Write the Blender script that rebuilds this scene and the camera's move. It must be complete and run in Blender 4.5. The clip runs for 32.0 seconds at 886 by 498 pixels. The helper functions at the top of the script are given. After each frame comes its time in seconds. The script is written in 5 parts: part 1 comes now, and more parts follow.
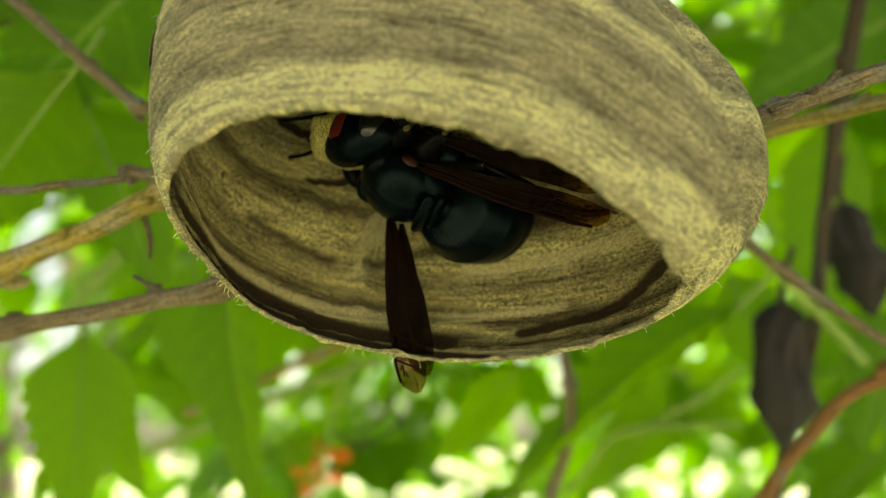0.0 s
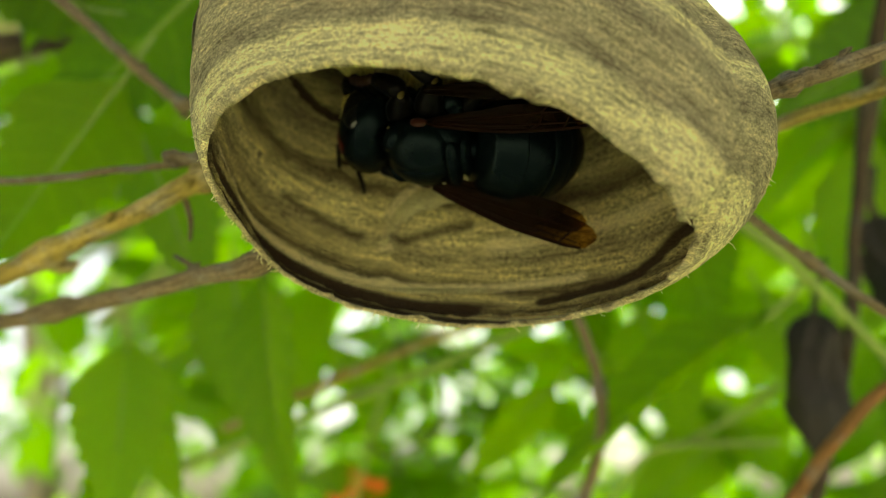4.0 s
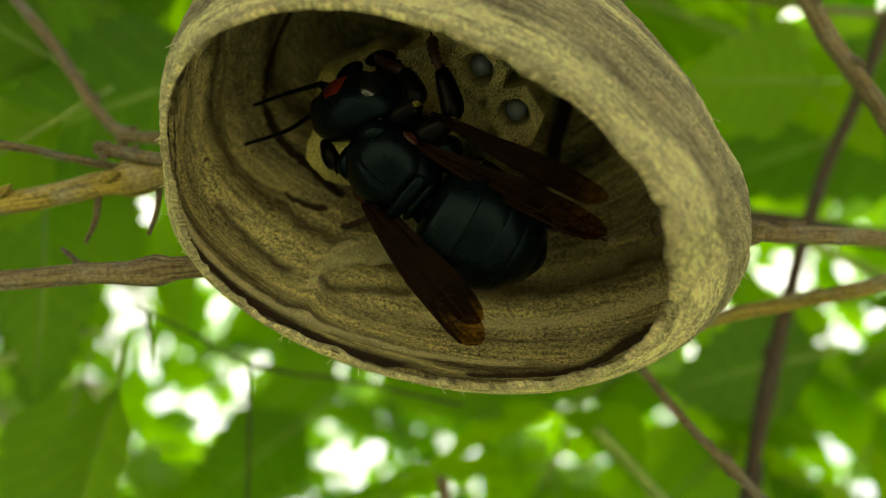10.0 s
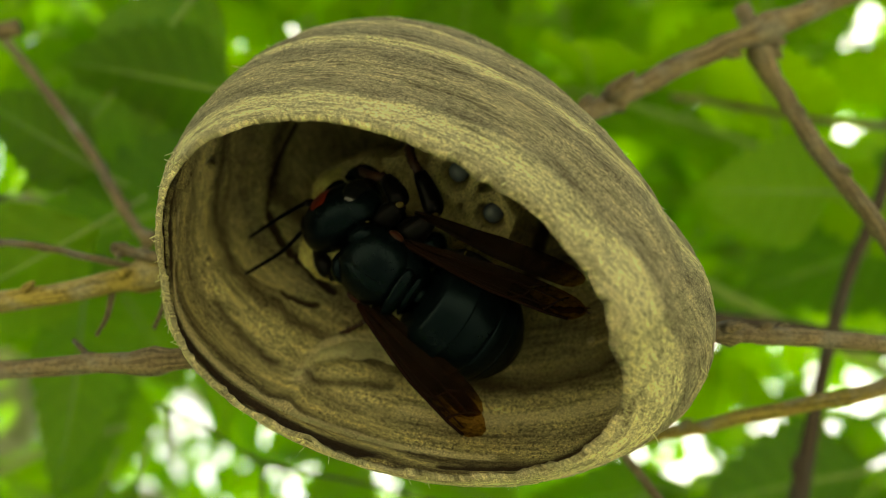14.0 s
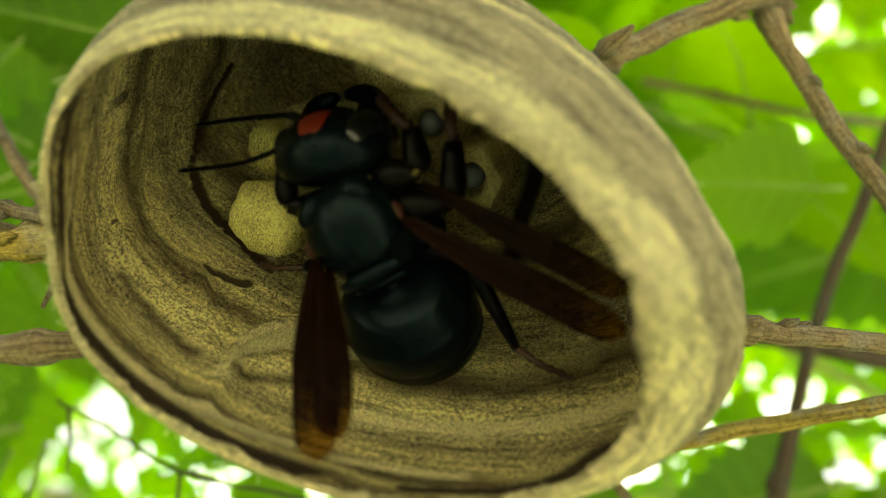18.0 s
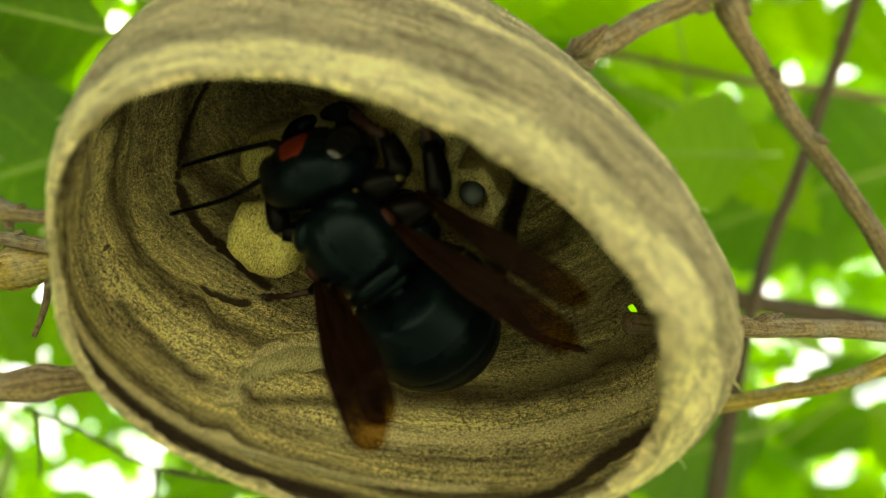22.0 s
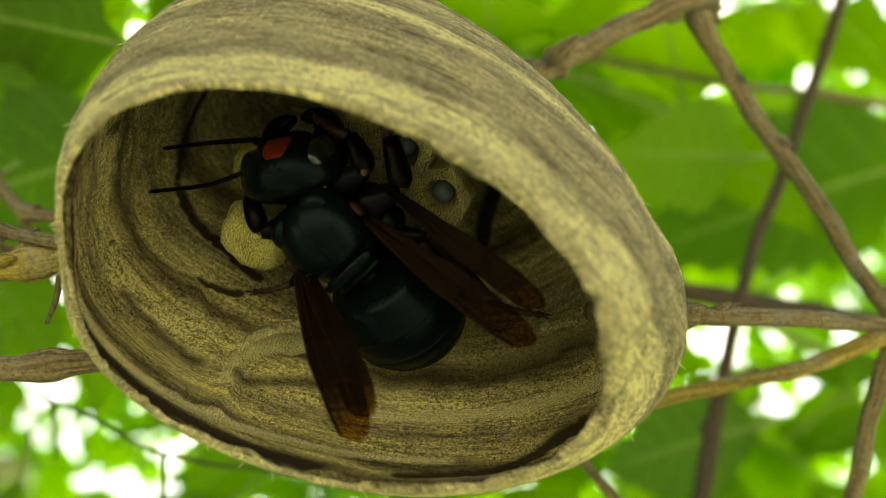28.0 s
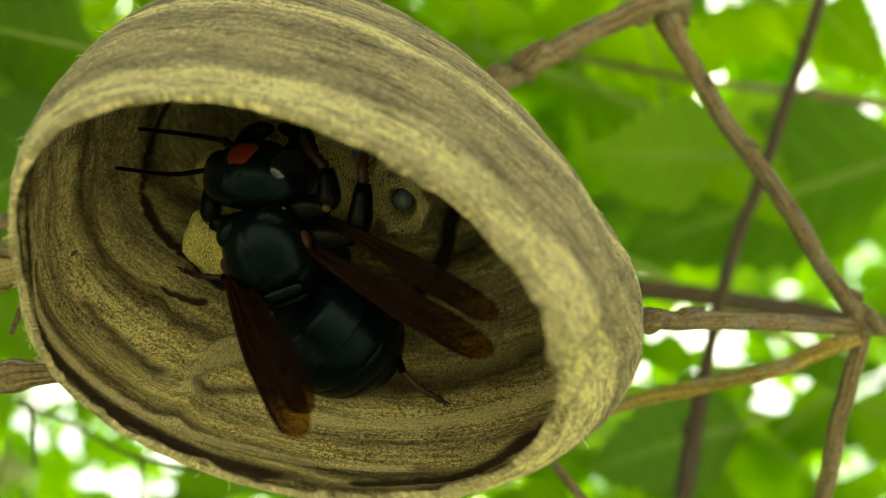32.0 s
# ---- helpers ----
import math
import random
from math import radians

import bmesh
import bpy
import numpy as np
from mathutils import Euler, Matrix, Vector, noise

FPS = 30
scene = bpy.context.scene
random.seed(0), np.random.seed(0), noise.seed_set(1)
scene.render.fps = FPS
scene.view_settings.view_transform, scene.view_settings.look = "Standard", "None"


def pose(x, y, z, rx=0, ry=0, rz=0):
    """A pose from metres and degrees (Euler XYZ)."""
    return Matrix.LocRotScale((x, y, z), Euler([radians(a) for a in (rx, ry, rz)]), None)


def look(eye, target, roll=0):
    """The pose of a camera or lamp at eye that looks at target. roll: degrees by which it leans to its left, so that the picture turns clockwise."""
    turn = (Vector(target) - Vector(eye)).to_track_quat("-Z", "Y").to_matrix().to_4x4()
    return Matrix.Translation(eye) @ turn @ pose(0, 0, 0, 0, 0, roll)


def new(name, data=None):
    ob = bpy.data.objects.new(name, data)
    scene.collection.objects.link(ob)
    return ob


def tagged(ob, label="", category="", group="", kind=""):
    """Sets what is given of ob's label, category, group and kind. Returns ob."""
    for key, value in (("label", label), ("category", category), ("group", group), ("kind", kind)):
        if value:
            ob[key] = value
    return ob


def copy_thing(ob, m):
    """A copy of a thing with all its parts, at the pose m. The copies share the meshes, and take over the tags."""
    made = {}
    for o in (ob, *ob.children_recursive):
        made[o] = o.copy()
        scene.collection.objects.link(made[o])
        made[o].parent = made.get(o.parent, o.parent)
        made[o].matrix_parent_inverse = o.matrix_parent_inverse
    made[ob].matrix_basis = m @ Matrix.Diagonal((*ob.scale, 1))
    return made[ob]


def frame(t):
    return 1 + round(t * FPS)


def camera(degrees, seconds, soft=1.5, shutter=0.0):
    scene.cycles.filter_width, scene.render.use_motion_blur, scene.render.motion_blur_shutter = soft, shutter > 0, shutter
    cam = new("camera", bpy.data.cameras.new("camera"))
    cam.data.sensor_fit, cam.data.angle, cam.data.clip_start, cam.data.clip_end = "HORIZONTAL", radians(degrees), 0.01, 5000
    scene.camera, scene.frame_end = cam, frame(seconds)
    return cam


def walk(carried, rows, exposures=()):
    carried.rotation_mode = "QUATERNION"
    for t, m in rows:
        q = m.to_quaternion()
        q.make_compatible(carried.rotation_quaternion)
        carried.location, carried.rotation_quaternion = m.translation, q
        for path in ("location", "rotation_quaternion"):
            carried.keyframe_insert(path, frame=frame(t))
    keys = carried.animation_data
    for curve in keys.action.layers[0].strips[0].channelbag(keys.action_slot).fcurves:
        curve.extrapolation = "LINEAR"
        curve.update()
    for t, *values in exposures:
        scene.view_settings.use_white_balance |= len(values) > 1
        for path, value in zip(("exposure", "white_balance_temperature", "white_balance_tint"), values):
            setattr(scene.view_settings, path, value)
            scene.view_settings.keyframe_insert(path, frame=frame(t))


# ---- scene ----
cam = camera(55.7, 32.0, soft=1.0)
PATH = [
    (0, (-0.00459, 0.00672, 1.41351), (0.02411, 0.97947, 1.64359), -1.71),
    (0.5, (-0.00391, 0.00656, 1.41227), (0.02902, 0.97782, 1.64802), -2.10),
    (1, (-0.00323, 0.00641, 1.41103), (0.02208, 0.97603, 1.65435), -2.15),
    (1.5, (-0.00255, 0.00625, 1.40979), (0.02066, 0.97365, 1.66201), -2.26),
    (2, (-0.00188, 0.00610, 1.40856), (0.01994, 0.97132, 1.66908), -2.62),
    (2.5, (-0.00120, 0.00594, 1.40732), (0.01302, 0.96985, 1.67319), -2.74),
    (3, (-0.00052, 0.00579, 1.40608), (0.00762, 0.96829, 1.67722), -2.67),
    (3.5, (0.00016, 0.00563, 1.40484), (-0.01341, 0.96540, 1.68531), -2.15),
    (5.5, (-0.01601, 0.00067, 1.37812), (-0.01176, 0.91991, 1.77181), 2.59),
    (6, (-0.01724, -0.00034, 1.37893), (-0.00415, 0.89716, 1.81973), 2.18),
    (6.5, (-0.01648, 0.00407, 1.37473), (0.00073, 0.88611, 1.84560), 3.35),
    (7, (-0.02745, 0.00293, 1.36626), (0.00828, 0.87086, 1.86165), 3.65),
    (7.5, (-0.02916, 0.00309, 1.36503), (0.00946, 0.86473, 1.87107), 4.25),
    (8, (-0.03059, 0.00273, 1.36376), (0.00083, 0.83664, 1.91476), 4.45),
    (8.5, (-0.03103, 0.00731, 1.35442), (0.00838, 0.83226, 1.91825), 6.14),
    (9, (-0.03195, 0.00733, 1.35460), (-0.00343, 0.80579, 1.95596), 9.21),
    (9.5, (-0.02612, 0.01507, 1.35130), (0.01065, 0.80072, 1.96887), 9.43),
    (10, (-0.00874, 0.03692, 1.36568), (0.08421, 0.79240, 2.01423), 10.50),
    (10.5, (0.00642, 0.03270, 1.36434), (-0.00564, 0.73127, 2.07979), 16.15),
    (11, (0.00621, 0.03239, 1.36425), (-0.00754, 0.71532, 2.09461), 16.55),
    (11.5, (0.00562, 0.03234, 1.36300), (-0.01118, 0.71406, 2.09443), 16.75),
    (12, (0.00525, 0.03281, 1.36215), (-0.01634, 0.71814, 2.09006), 17.25),
    (12.5, (0.00540, 0.03280, 1.36224), (-0.00739, 0.71649, 2.09190), 16.74),
    (13, (0.00522, 0.03184, 1.36179), (-0.01459, 0.71699, 2.08992), 17.03),
    (13.5, (0.00489, 0.03113, 1.36127), (-0.01600, 0.71494, 2.09063), 17.12),
    (15.5, (0.00615, 0.03193, 1.36436), (-0.01506, 0.71165, 2.09753), 17.26),
    (16, (0.00339, 0.02837, 1.35749), (-0.00755, 0.71453, 2.08486), 16.14),
    (16.5, (0.00601, 0.03601, 1.35610), (0.00382, 0.71521, 2.09005), 15.96),
    (17, (0.00603, 0.04081, 1.36461), (0.03809, 0.72216, 2.09587), 14.72),
    (17.5, (-0.00227, 0.04674, 1.37365), (0.04010, 0.72013, 2.11173), 14.56),
    (18, (0.00224, 0.05243, 1.37663), (0.05181, 0.71544, 2.12360), 14.55),
    (18.5, (0.00570, 0.05457, 1.38207), (0.07969, 0.71252, 2.13150), 12.98),
    (19, (-0.00149, 0.04554, 1.39207), (0.11366, 0.72745, 2.11438), 11.30),
    (19.5, (-0.00232, 0.04541, 1.39156), (0.12827, 0.71932, 2.11874), 9.36),
    (20, (-0.00380, 0.04503, 1.39046), (0.11130, 0.73792, 2.10226), 9.29),
    (20.5, (-0.00706, 0.05523, 1.37816), (0.12728, 0.72935, 2.10446), 8.32),
    (21, (-0.00655, 0.05473, 1.37966), (0.14059, 0.71662, 2.11467), 7.38),
    (21.5, (-0.01202, 0.04706, 1.38188), (0.15461, 0.72615, 2.09677), 5.89),
    (22, (-0.01196, 0.04716, 1.38056), (0.15455, 0.73096, 2.09098), 5.69),
    (22.5, (-0.01306, 0.04656, 1.37820), (0.15026, 0.72756, 2.09204), 5.65),
    (23, (-0.01413, 0.04534, 1.37628), (0.14624, 0.73311, 2.08427), 5.83),
    (23.5, (-0.01355, 0.04455, 1.37570), (0.14682, 0.71747, 2.09781), 5.78),
    (24, (-0.01212, 0.04449, 1.37524), (0.15334, 0.73052, 2.08375), 5.85),
    (24.5, (-0.01121, 0.04385, 1.37494), (0.14458, 0.72182, 2.09334), 6.37),
    (25, (-0.00966, 0.04324, 1.37485), (0.13711, 0.72854, 2.08817), 6.79),
    (25.5, (-0.00774, 0.04336, 1.37474), (0.15104, 0.72386, 2.09007), 6.11),
    (27.5, (-0.00722, 0.03979, 1.37310), (0.14085, 0.72078, 2.09027), 6.56),
    (28, (-0.00692, 0.03943, 1.37265), (0.13586, 0.72561, 2.08592), 6.88),
    (28.5, (-0.00578, 0.03916, 1.37223), (0.13744, 0.72250, 2.08814), 6.74),
    (29, (-0.00456, 0.03879, 1.37242), (0.13088, 0.73026, 2.08202), 7.37),
    (29.5, (-0.00357, 0.03837, 1.37354), (0.14153, 0.72348, 2.08740), 6.66),
    (30, (-0.00296, 0.03794, 1.37401), (0.13771, 0.72378, 2.08803), 6.91),
    (30.5, (-0.00226, 0.03747, 1.37410), (0.13190, 0.72815, 2.08471), 7.08),
    (31, (-0.00110, 0.03745, 1.37467), (0.14424, 0.72065, 2.09030), 6.54),
    (31.5, (-0.00092, 0.03703, 1.37453), (0.13933, 0.72643, 2.08520), 6.69),
    (32, (-0.00152, 0.03631, 1.37404), (0.13985, 0.72620, 2.08402), 6.54),
]
walk(cam, [(t, look(eye, target, roll)) for t, eye, target, roll in PATH], [(0, 1.5, 7000, -8), (3, 1.48, 7000, -8), (6, 1.2, 7000, -8), (9, 1.12, 7000, -8), (12, 1.26, 7000, -8), (16, 1.25, 7000, -8), (18, 1.9, 7000, -8), (19, 2.17, 7000, -8), (22, 1.9, 7000, -8), (25, 1.74, 7000, -8), (28, 1.6, 7000, -8), (32, 1.58, 7000, -8)])
cam.data.dof.use_dof = True
cam.data.dof.focus_distance = 0.12
cam.data.dof.aperture_fstop = 10.5

# ---- world, sun, exposure ----
world = bpy.data.worlds.new("world")
scene.world = world
world.use_nodes = True
wn = world.node_tree.nodes
sky = wn.new("ShaderNodeTexSky")
sky.sky_type = "NISHITA"
sky.sun_disc = False
sky.sun_elevation, sky.sun_rotation = radians(56), radians(8)
sky.air_density, sky.dust_density, sky.ozone_density = 0.6, 6.0, 0.0
wn["Background"].inputs["Strength"].default_value = 0.15
world.node_tree.links.new(sky.outputs[0], wn["Background"].inputs["Color"])
sun = new("sun", bpy.data.lights.new("sun", "SUN"))
sun.data.energy, sun.data.angle, sun.data.color = 3.0, radians(10), (1.0, 0.97, 0.9)
sun.matrix_basis = look((0, 0, 0), (-0.078, -0.554, -0.829))

CM = 0.01


def cm(*p):
    return Vector(p) * CM


# ---- materials ----
def material(name):
    m = bpy.data.materials.new(name)
    m.use_nodes = True
    return m, m.node_tree.nodes, m.node_tree.links, m.node_tree.nodes["Principled BSDF"]


def ramp(nodes, links, source, stops):
    r = nodes.new("ShaderNodeValToRGB")
    el = r.color_ramp.elements
    while len(el) < len(stops):
        el.new(0.5)
    for e, (p, c) in zip(el, stops):
        e.position, e.color = p, (*c, 1)
    links.new(source, r.inputs["Fac"])
    return r.outputs["Color"]


def noise_tex(nodes, links, vector, scale, detail=4.0, rough=0.6):
    n = nodes.new("ShaderNodeTexNoise")
    n.inputs["Scale"].default_value, n.inputs["Detail"].default_value, n.inputs["Roughness"].default_value = scale, detail, rough
    if vector is not None:
        links.new(vector, n.inputs["Vector"])
    return n.outputs["Fac"]


def mathn(nodes, links, op, a, b=None, c=None):
    n = nodes.new("ShaderNodeMath")
    n.operation = op
    for k, v in enumerate((a, b, c)):
        if v is None:
            continue
        if isinstance(v, (int, float)):
            n.inputs[k].default_value = v
        else:
            links.new(v, n.inputs[k])
    return n.outputs[0]


def mixc(nodes, links, fac, a, b, mode="MIX"):
    n = nodes.new("ShaderNodeMix")
    n.data_type, n.blend_type = "RGBA", mode
    for k, v in ((0, fac), (6, a), (7, b)):
        if isinstance(v, (int, float)):
            n.inputs[k].default_value = v
        elif isinstance(v, tuple):
            n.inputs[k].default_value = (*v, 1)
        else:
            links.new(v, n.inputs[k])
    return n.outputs[2]


def bump(nodes, links, bsdf, height, strength, distance):
    b = nodes.new("ShaderNodeBump")
    b.inputs["Strength"].default_value, b.inputs["Distance"].default_value = strength, distance
    links.new(height, b.inputs["Height"])
    links.new(b.outputs[0], bsdf.inputs["Normal"])


def plain(name, color, rough=0.6, grain=200.0, vary=0.3, relief=0.0003, **extra):
    """A surface of one colour with grain and blotches at two sizes."""
    m, n, l, b = material(name)
    co = n.new("ShaderNodeTexCoord").outputs["Object"]
    big, fine = noise_tex(n, l, co, grain * 0.15), noise_tex(n, l, co, grain)
    f = mathn(n, l, "MULTIPLY_ADD", fine, 0.5, mathn(n, l, "MULTIPLY", big, 0.5))
    lo, hi = tuple(c * (1 - vary) for c in color), tuple(min(1, c * (1 + vary)) for c in color)
    l.new(ramp(n, l, f, [(0.3, lo), (0.7, hi)]), b.inputs["Base Color"])
    b.inputs["Roughness"].default_value = rough
    for k, v in extra.items():
        b.inputs[k.replace("_", " ")].default_value = v
    if relief:
        bump(n, l, b, fine, 0.6, relief)
    return m


def paper(name, bands, speck, spread, grain, fibres, dusty):
    """Wasp paper: bands laid round the nest, fibres along them, dark specks."""
    m, n, l, b = material(name)
    at = n.new("ShaderNodeAttribute")
    at.attribute_name = "flow"
    sep = n.new("ShaderNodeSeparateXYZ")
    l.new(at.outputs["Vector"], sep.inputs[0])
    co = n.new("ShaderNodeTexCoord").outputs["Object"]
    wav = noise_tex(n, l, co, 45.0, 3.0)
    s = mathn(n, l, "MULTIPLY_ADD", sep.outputs["Z"], 1 / 60.0, mathn(n, l, "MULTIPLY_ADD", wav, spread, -0.5 * spread))
    base = ramp(n, l, s, bands)
    streak = noise_tex(n, l, at.outputs["Vector"], 1.6, 8.0, 0.75)
    base = mixc(n, l, 0.85, base, ramp(n, l, streak, [(0.36, (0.26, 0.235, 0.2)), (0.45, (0.74, 0.73, 0.7)), (0.54, (1.05, 1.05, 1.02)), (0.63, (1.5, 1.46, 1.25))]), "MULTIPLY")
    fibre = noise_tex(n, l, co, 2100.0, 4.0, 0.75)
    patch = noise_tex(n, l, co, 90.0, 4.0)
    thin = n.new("ShaderNodeVectorMath")
    thin.operation = "MULTIPLY"
    thin.inputs[1].default_value = fibres
    l.new(at.outputs["Vector"], thin.inputs[0])
    strand = noise_tex(n, l, thin.outputs[0], 1.0, 5.0, 0.75)
    base = mixc(n, l, grain, base, ramp(n, l, strand, [(0.36, (0.35, 0.32, 0.29)), (0.46, (0.92, 0.91, 0.89)), (0.54, (1.2, 1.19, 1.13)), (0.64, (1.9, 1.86, 1.7))]), "MULTIPLY")
    base = mixc(n, l, 0.45 * grain, base, ramp(n, l, fibre, [(0.33, (0.45, 0.43, 0.4)), (0.5, (1, 1, 1)), (0.66, (1.5, 1.5, 1.4))]), "MULTIPLY")
    sp = mathn(n, l, "MULTIPLY", ramp(n, l, fibre, [(0.40, (1, 1, 1)), (0.50, (0, 0, 0))]), ramp(n, l, patch, [(0.38, (0, 0, 0)), (0.56, (1, 1, 1))]))
    base = mixc(n, l, mathn(n, l, "MULTIPLY", sp, speck), base, (0.05, 0.04, 0.025))
    rag = mathn(n, l, "MULTIPLY_ADD", strand, 1.6, mathn(n, l, "MULTIPLY_ADD", streak, 1.3, mathn(n, l, "MULTIPLY_ADD", fibre, 1.1, -2.0)))
    # the dark layer holds layer edges and cracks as well as painted shade
    for layer, to in (("pale", (0.86, 0.77, 0.42)), ("mark_shade", (0.042, 0.025, 0.013))):
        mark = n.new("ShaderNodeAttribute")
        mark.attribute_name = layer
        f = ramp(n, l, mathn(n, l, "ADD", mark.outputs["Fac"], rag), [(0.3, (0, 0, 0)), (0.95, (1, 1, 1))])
        base = mixc(n, l, mathn(n, l, "MULTIPLY", f, 0.97 if layer == "mark_shade" else 0.9), base, to)
    dust = noise_tex(n, l, co, 6200.0, 3.0, 0.65)
    base = mixc(n, l, dusty, base, ramp(n, l, dust, [(0.34, (0.22, 0.2, 0.17)), (0.46, (0.84, 0.82, 0.79)), (0.55, (1.15, 1.15, 1.11)), (0.66, (1.85, 1.82, 1.72))]), "MULTIPLY")
    l.new(base, b.inputs["Base Color"])
    b.inputs["Roughness"].default_value = 0.92
    b.inputs["Specular IOR Level"].default_value = 0.15
    bump(n, l, b, mathn(n, l, "ADD", streak, mathn(n, l, "MULTIPLY_ADD", strand, 0.6, mathn(n, l, "MULTIPLY", fibre, 0.9))), 1.0, 0.002)
    return m


CLAY, ASH, CREAM = (0.64, 0.57, 0.34), (0.43, 0.375, 0.24), (0.9, 0.83, 0.47)
TAN, GREY, PALE, DARK = (0.7, 0.63, 0.3), (0.43, 0.38, 0.205), (0.88, 0.8, 0.4), (0.15, 0.12, 0.06)
M_OUT = paper("nest_paper", [(0.0, CLAY), (0.015, CREAM), (0.075, CREAM), (0.1, ASH), (0.2, CLAY), (0.25, ASH), (0.30, CLAY), (0.315, CREAM), (0.35, CREAM), (0.37, ASH), (0.47, CLAY), (0.5, CREAM), (0.53, ASH), (0.65, CLAY), (0.68, CREAM), (0.72, ASH), (0.86, CLAY), (1.0, ASH)], 0.35, 0.08, 0.65, (15.0, 15.0, 5.5), 0.6)
M_IN = paper("nest_paper_inside", [(0.0, TAN), (0.05, DARK), (0.1, TAN), (0.14, DARK), (0.2, TAN), (0.26, GREY), (0.31, PALE), (0.35, PALE), (0.38, TAN), (0.42, DARK), (0.46, TAN), (0.53, GREY), (0.6, TAN), (0.64, DARK), (0.68, TAN), (0.8, GREY), (0.9, TAN)], 0.75, 0.16, 0.85, (20.0, 20.0, 11.0), 0.9)


def woven(name, color, contrast):
    """Chewed fibres in swirling threads."""
    m, n, l, b = material(name)
    co = n.new("ShaderNodeTexCoord").outputs["Object"]
    wave = n.new("ShaderNodeTexWave")
    wave.inputs["Scale"].default_value = 900.0
    wave.inputs["Distortion"].default_value = 14.0
    wave.inputs["Detail"].default_value = 4.0
    wave.inputs["Detail Scale"].default_value = 1.6
    wave.inputs["Detail Roughness"].default_value = 0.7
    l.new(co, wave.inputs["Vector"])
    fine, big = noise_tex(n, l, co, 3200.0, 4.0, 0.7), noise_tex(n, l, co, 220.0)
    f = mathn(n, l, "MULTIPLY_ADD", wave.outputs["Fac"], 0.42, mathn(n, l, "MULTIPLY_ADD", fine, 1.1, mathn(n, l, "MULTIPLY_ADD", big, 0.7, -0.61)))
    lo, hi = tuple(c * (1 - contrast) for c in color), tuple(min(1, c * (1 + 0.8 * contrast)) for c in color)
    l.new(ramp(n, l, f, [(0.2, lo), (0.45, color), (0.8, hi)]), b.inputs["Base Color"])
    b.inputs["Roughness"].default_value = 0.9
    b.inputs["Specular IOR Level"].default_value = 0.2
    bump(n, l, b, f, 1.0, 0.0006)
    return m


M_FOLD = woven("pale_paper", (0.84, 0.74, 0.36), 0.6)
M_COMB = woven("comb_paper", (0.6, 0.51, 0.21), 0.88)
M_CAP = woven("cocoon_silk", (0.8, 0.66, 0.2), 0.75)
M_LARVA = plain("larva_skin", (0.085, 0.1, 0.1), 0.25, 300.0, 0.3, 0.0)
M_BLACK = plain("black_chitin", (0.0012, 0.0024, 0.0028), 0.24, 2200.0, 0.4, 0.00009, Specular_IOR_Level=0.075, Specular_Tint=(0.55, 0.85, 1.0, 1.0))
M_EYE = plain("compound_eye", (0.002, 0.0025, 0.003), 0.16, 3000.0, 0.3, 0.00002, Specular_IOR_Level=0.5)
M_VEIN = plain("wing_vein_brown", (0.006, 0.002, 0.0008), 0.6, 900.0, 0.3, 0.0, Specular_IOR_Level=0.03)
M_TEGULA = plain("wing_base_plate", (0.022, 0.007, 0.004), 0.4, 900.0, 0.4, 0.0001, Specular_IOR_Level=0.1)
M_SPOT = plain("shoulder_spot", (0.07, 0.055, 0.014), 0.5, 900.0, 0.4, 0.0001, Specular_IOR_Level=0.15)
M_RED = plain("red_brown_face", (0.13, 0.014, 0.005), 0.45, 900.0, 0.4, 0.0002, Specular_IOR_Level=0.25)
M_LEG = plain("leg_chitin", (0.002, 0.0017, 0.0015), 0.3, 900.0, 0.4, 0.0001, Specular_IOR_Level=0.05)
M_FOOT = plain("foot_chitin", (0.022, 0.009, 0.004), 0.45, 900.0, 0.4, 0.0001, Specular_IOR_Level=0.2)


def bark(name, color, streaks=1.0):
    """Bark with furrows along the stem, pale blotches and small dark pores."""
    m, n, l, b = material(name)
    at = n.new("ShaderNodeAttribute")
    at.attribute_name = "flow"
    co = n.new("ShaderNodeTexCoord").outputs["Object"]
    furrow = noise_tex(n, l, at.outputs["Vector"], 2.2, 6.0, 0.7)
    blotch, fine = noise_tex(n, l, co, 130.0, 4.0), noise_tex(n, l, co, 1400.0, 3.0)
    lo, hi = tuple(c * 0.42 for c in color), tuple(min(1, c * 1.5) for c in color)
    base = ramp(n, l, furrow, [(0.36, lo), (0.5, color), (0.64, hi)])
    grey = sum(color) / 3
    base = mixc(n, l, ramp(n, l, blotch, [(0.5, (0, 0, 0)), (0.66, (0.6, 0.6, 0.6))]), base, (grey * 1.5, grey * 1.42, grey * 1.15))
    base = mixc(n, l, 0.7, base, ramp(n, l, fine, [(0.32, (0.4, 0.38, 0.36)), (0.5, (1, 1, 1)), (0.7, (1.3, 1.3, 1.25))]), "MULTIPLY")
    l.new(base, b.inputs["Base Color"])
    b.inputs["Roughness"].default_value = 0.88
    b.inputs["Specular IOR Level"].default_value = 0.2
    bump(n, l, b, mathn(n, l, "ADD", furrow, mathn(n, l, "MULTIPLY", fine, 0.5)), 1.0, 0.0007 * streaks)
    return m


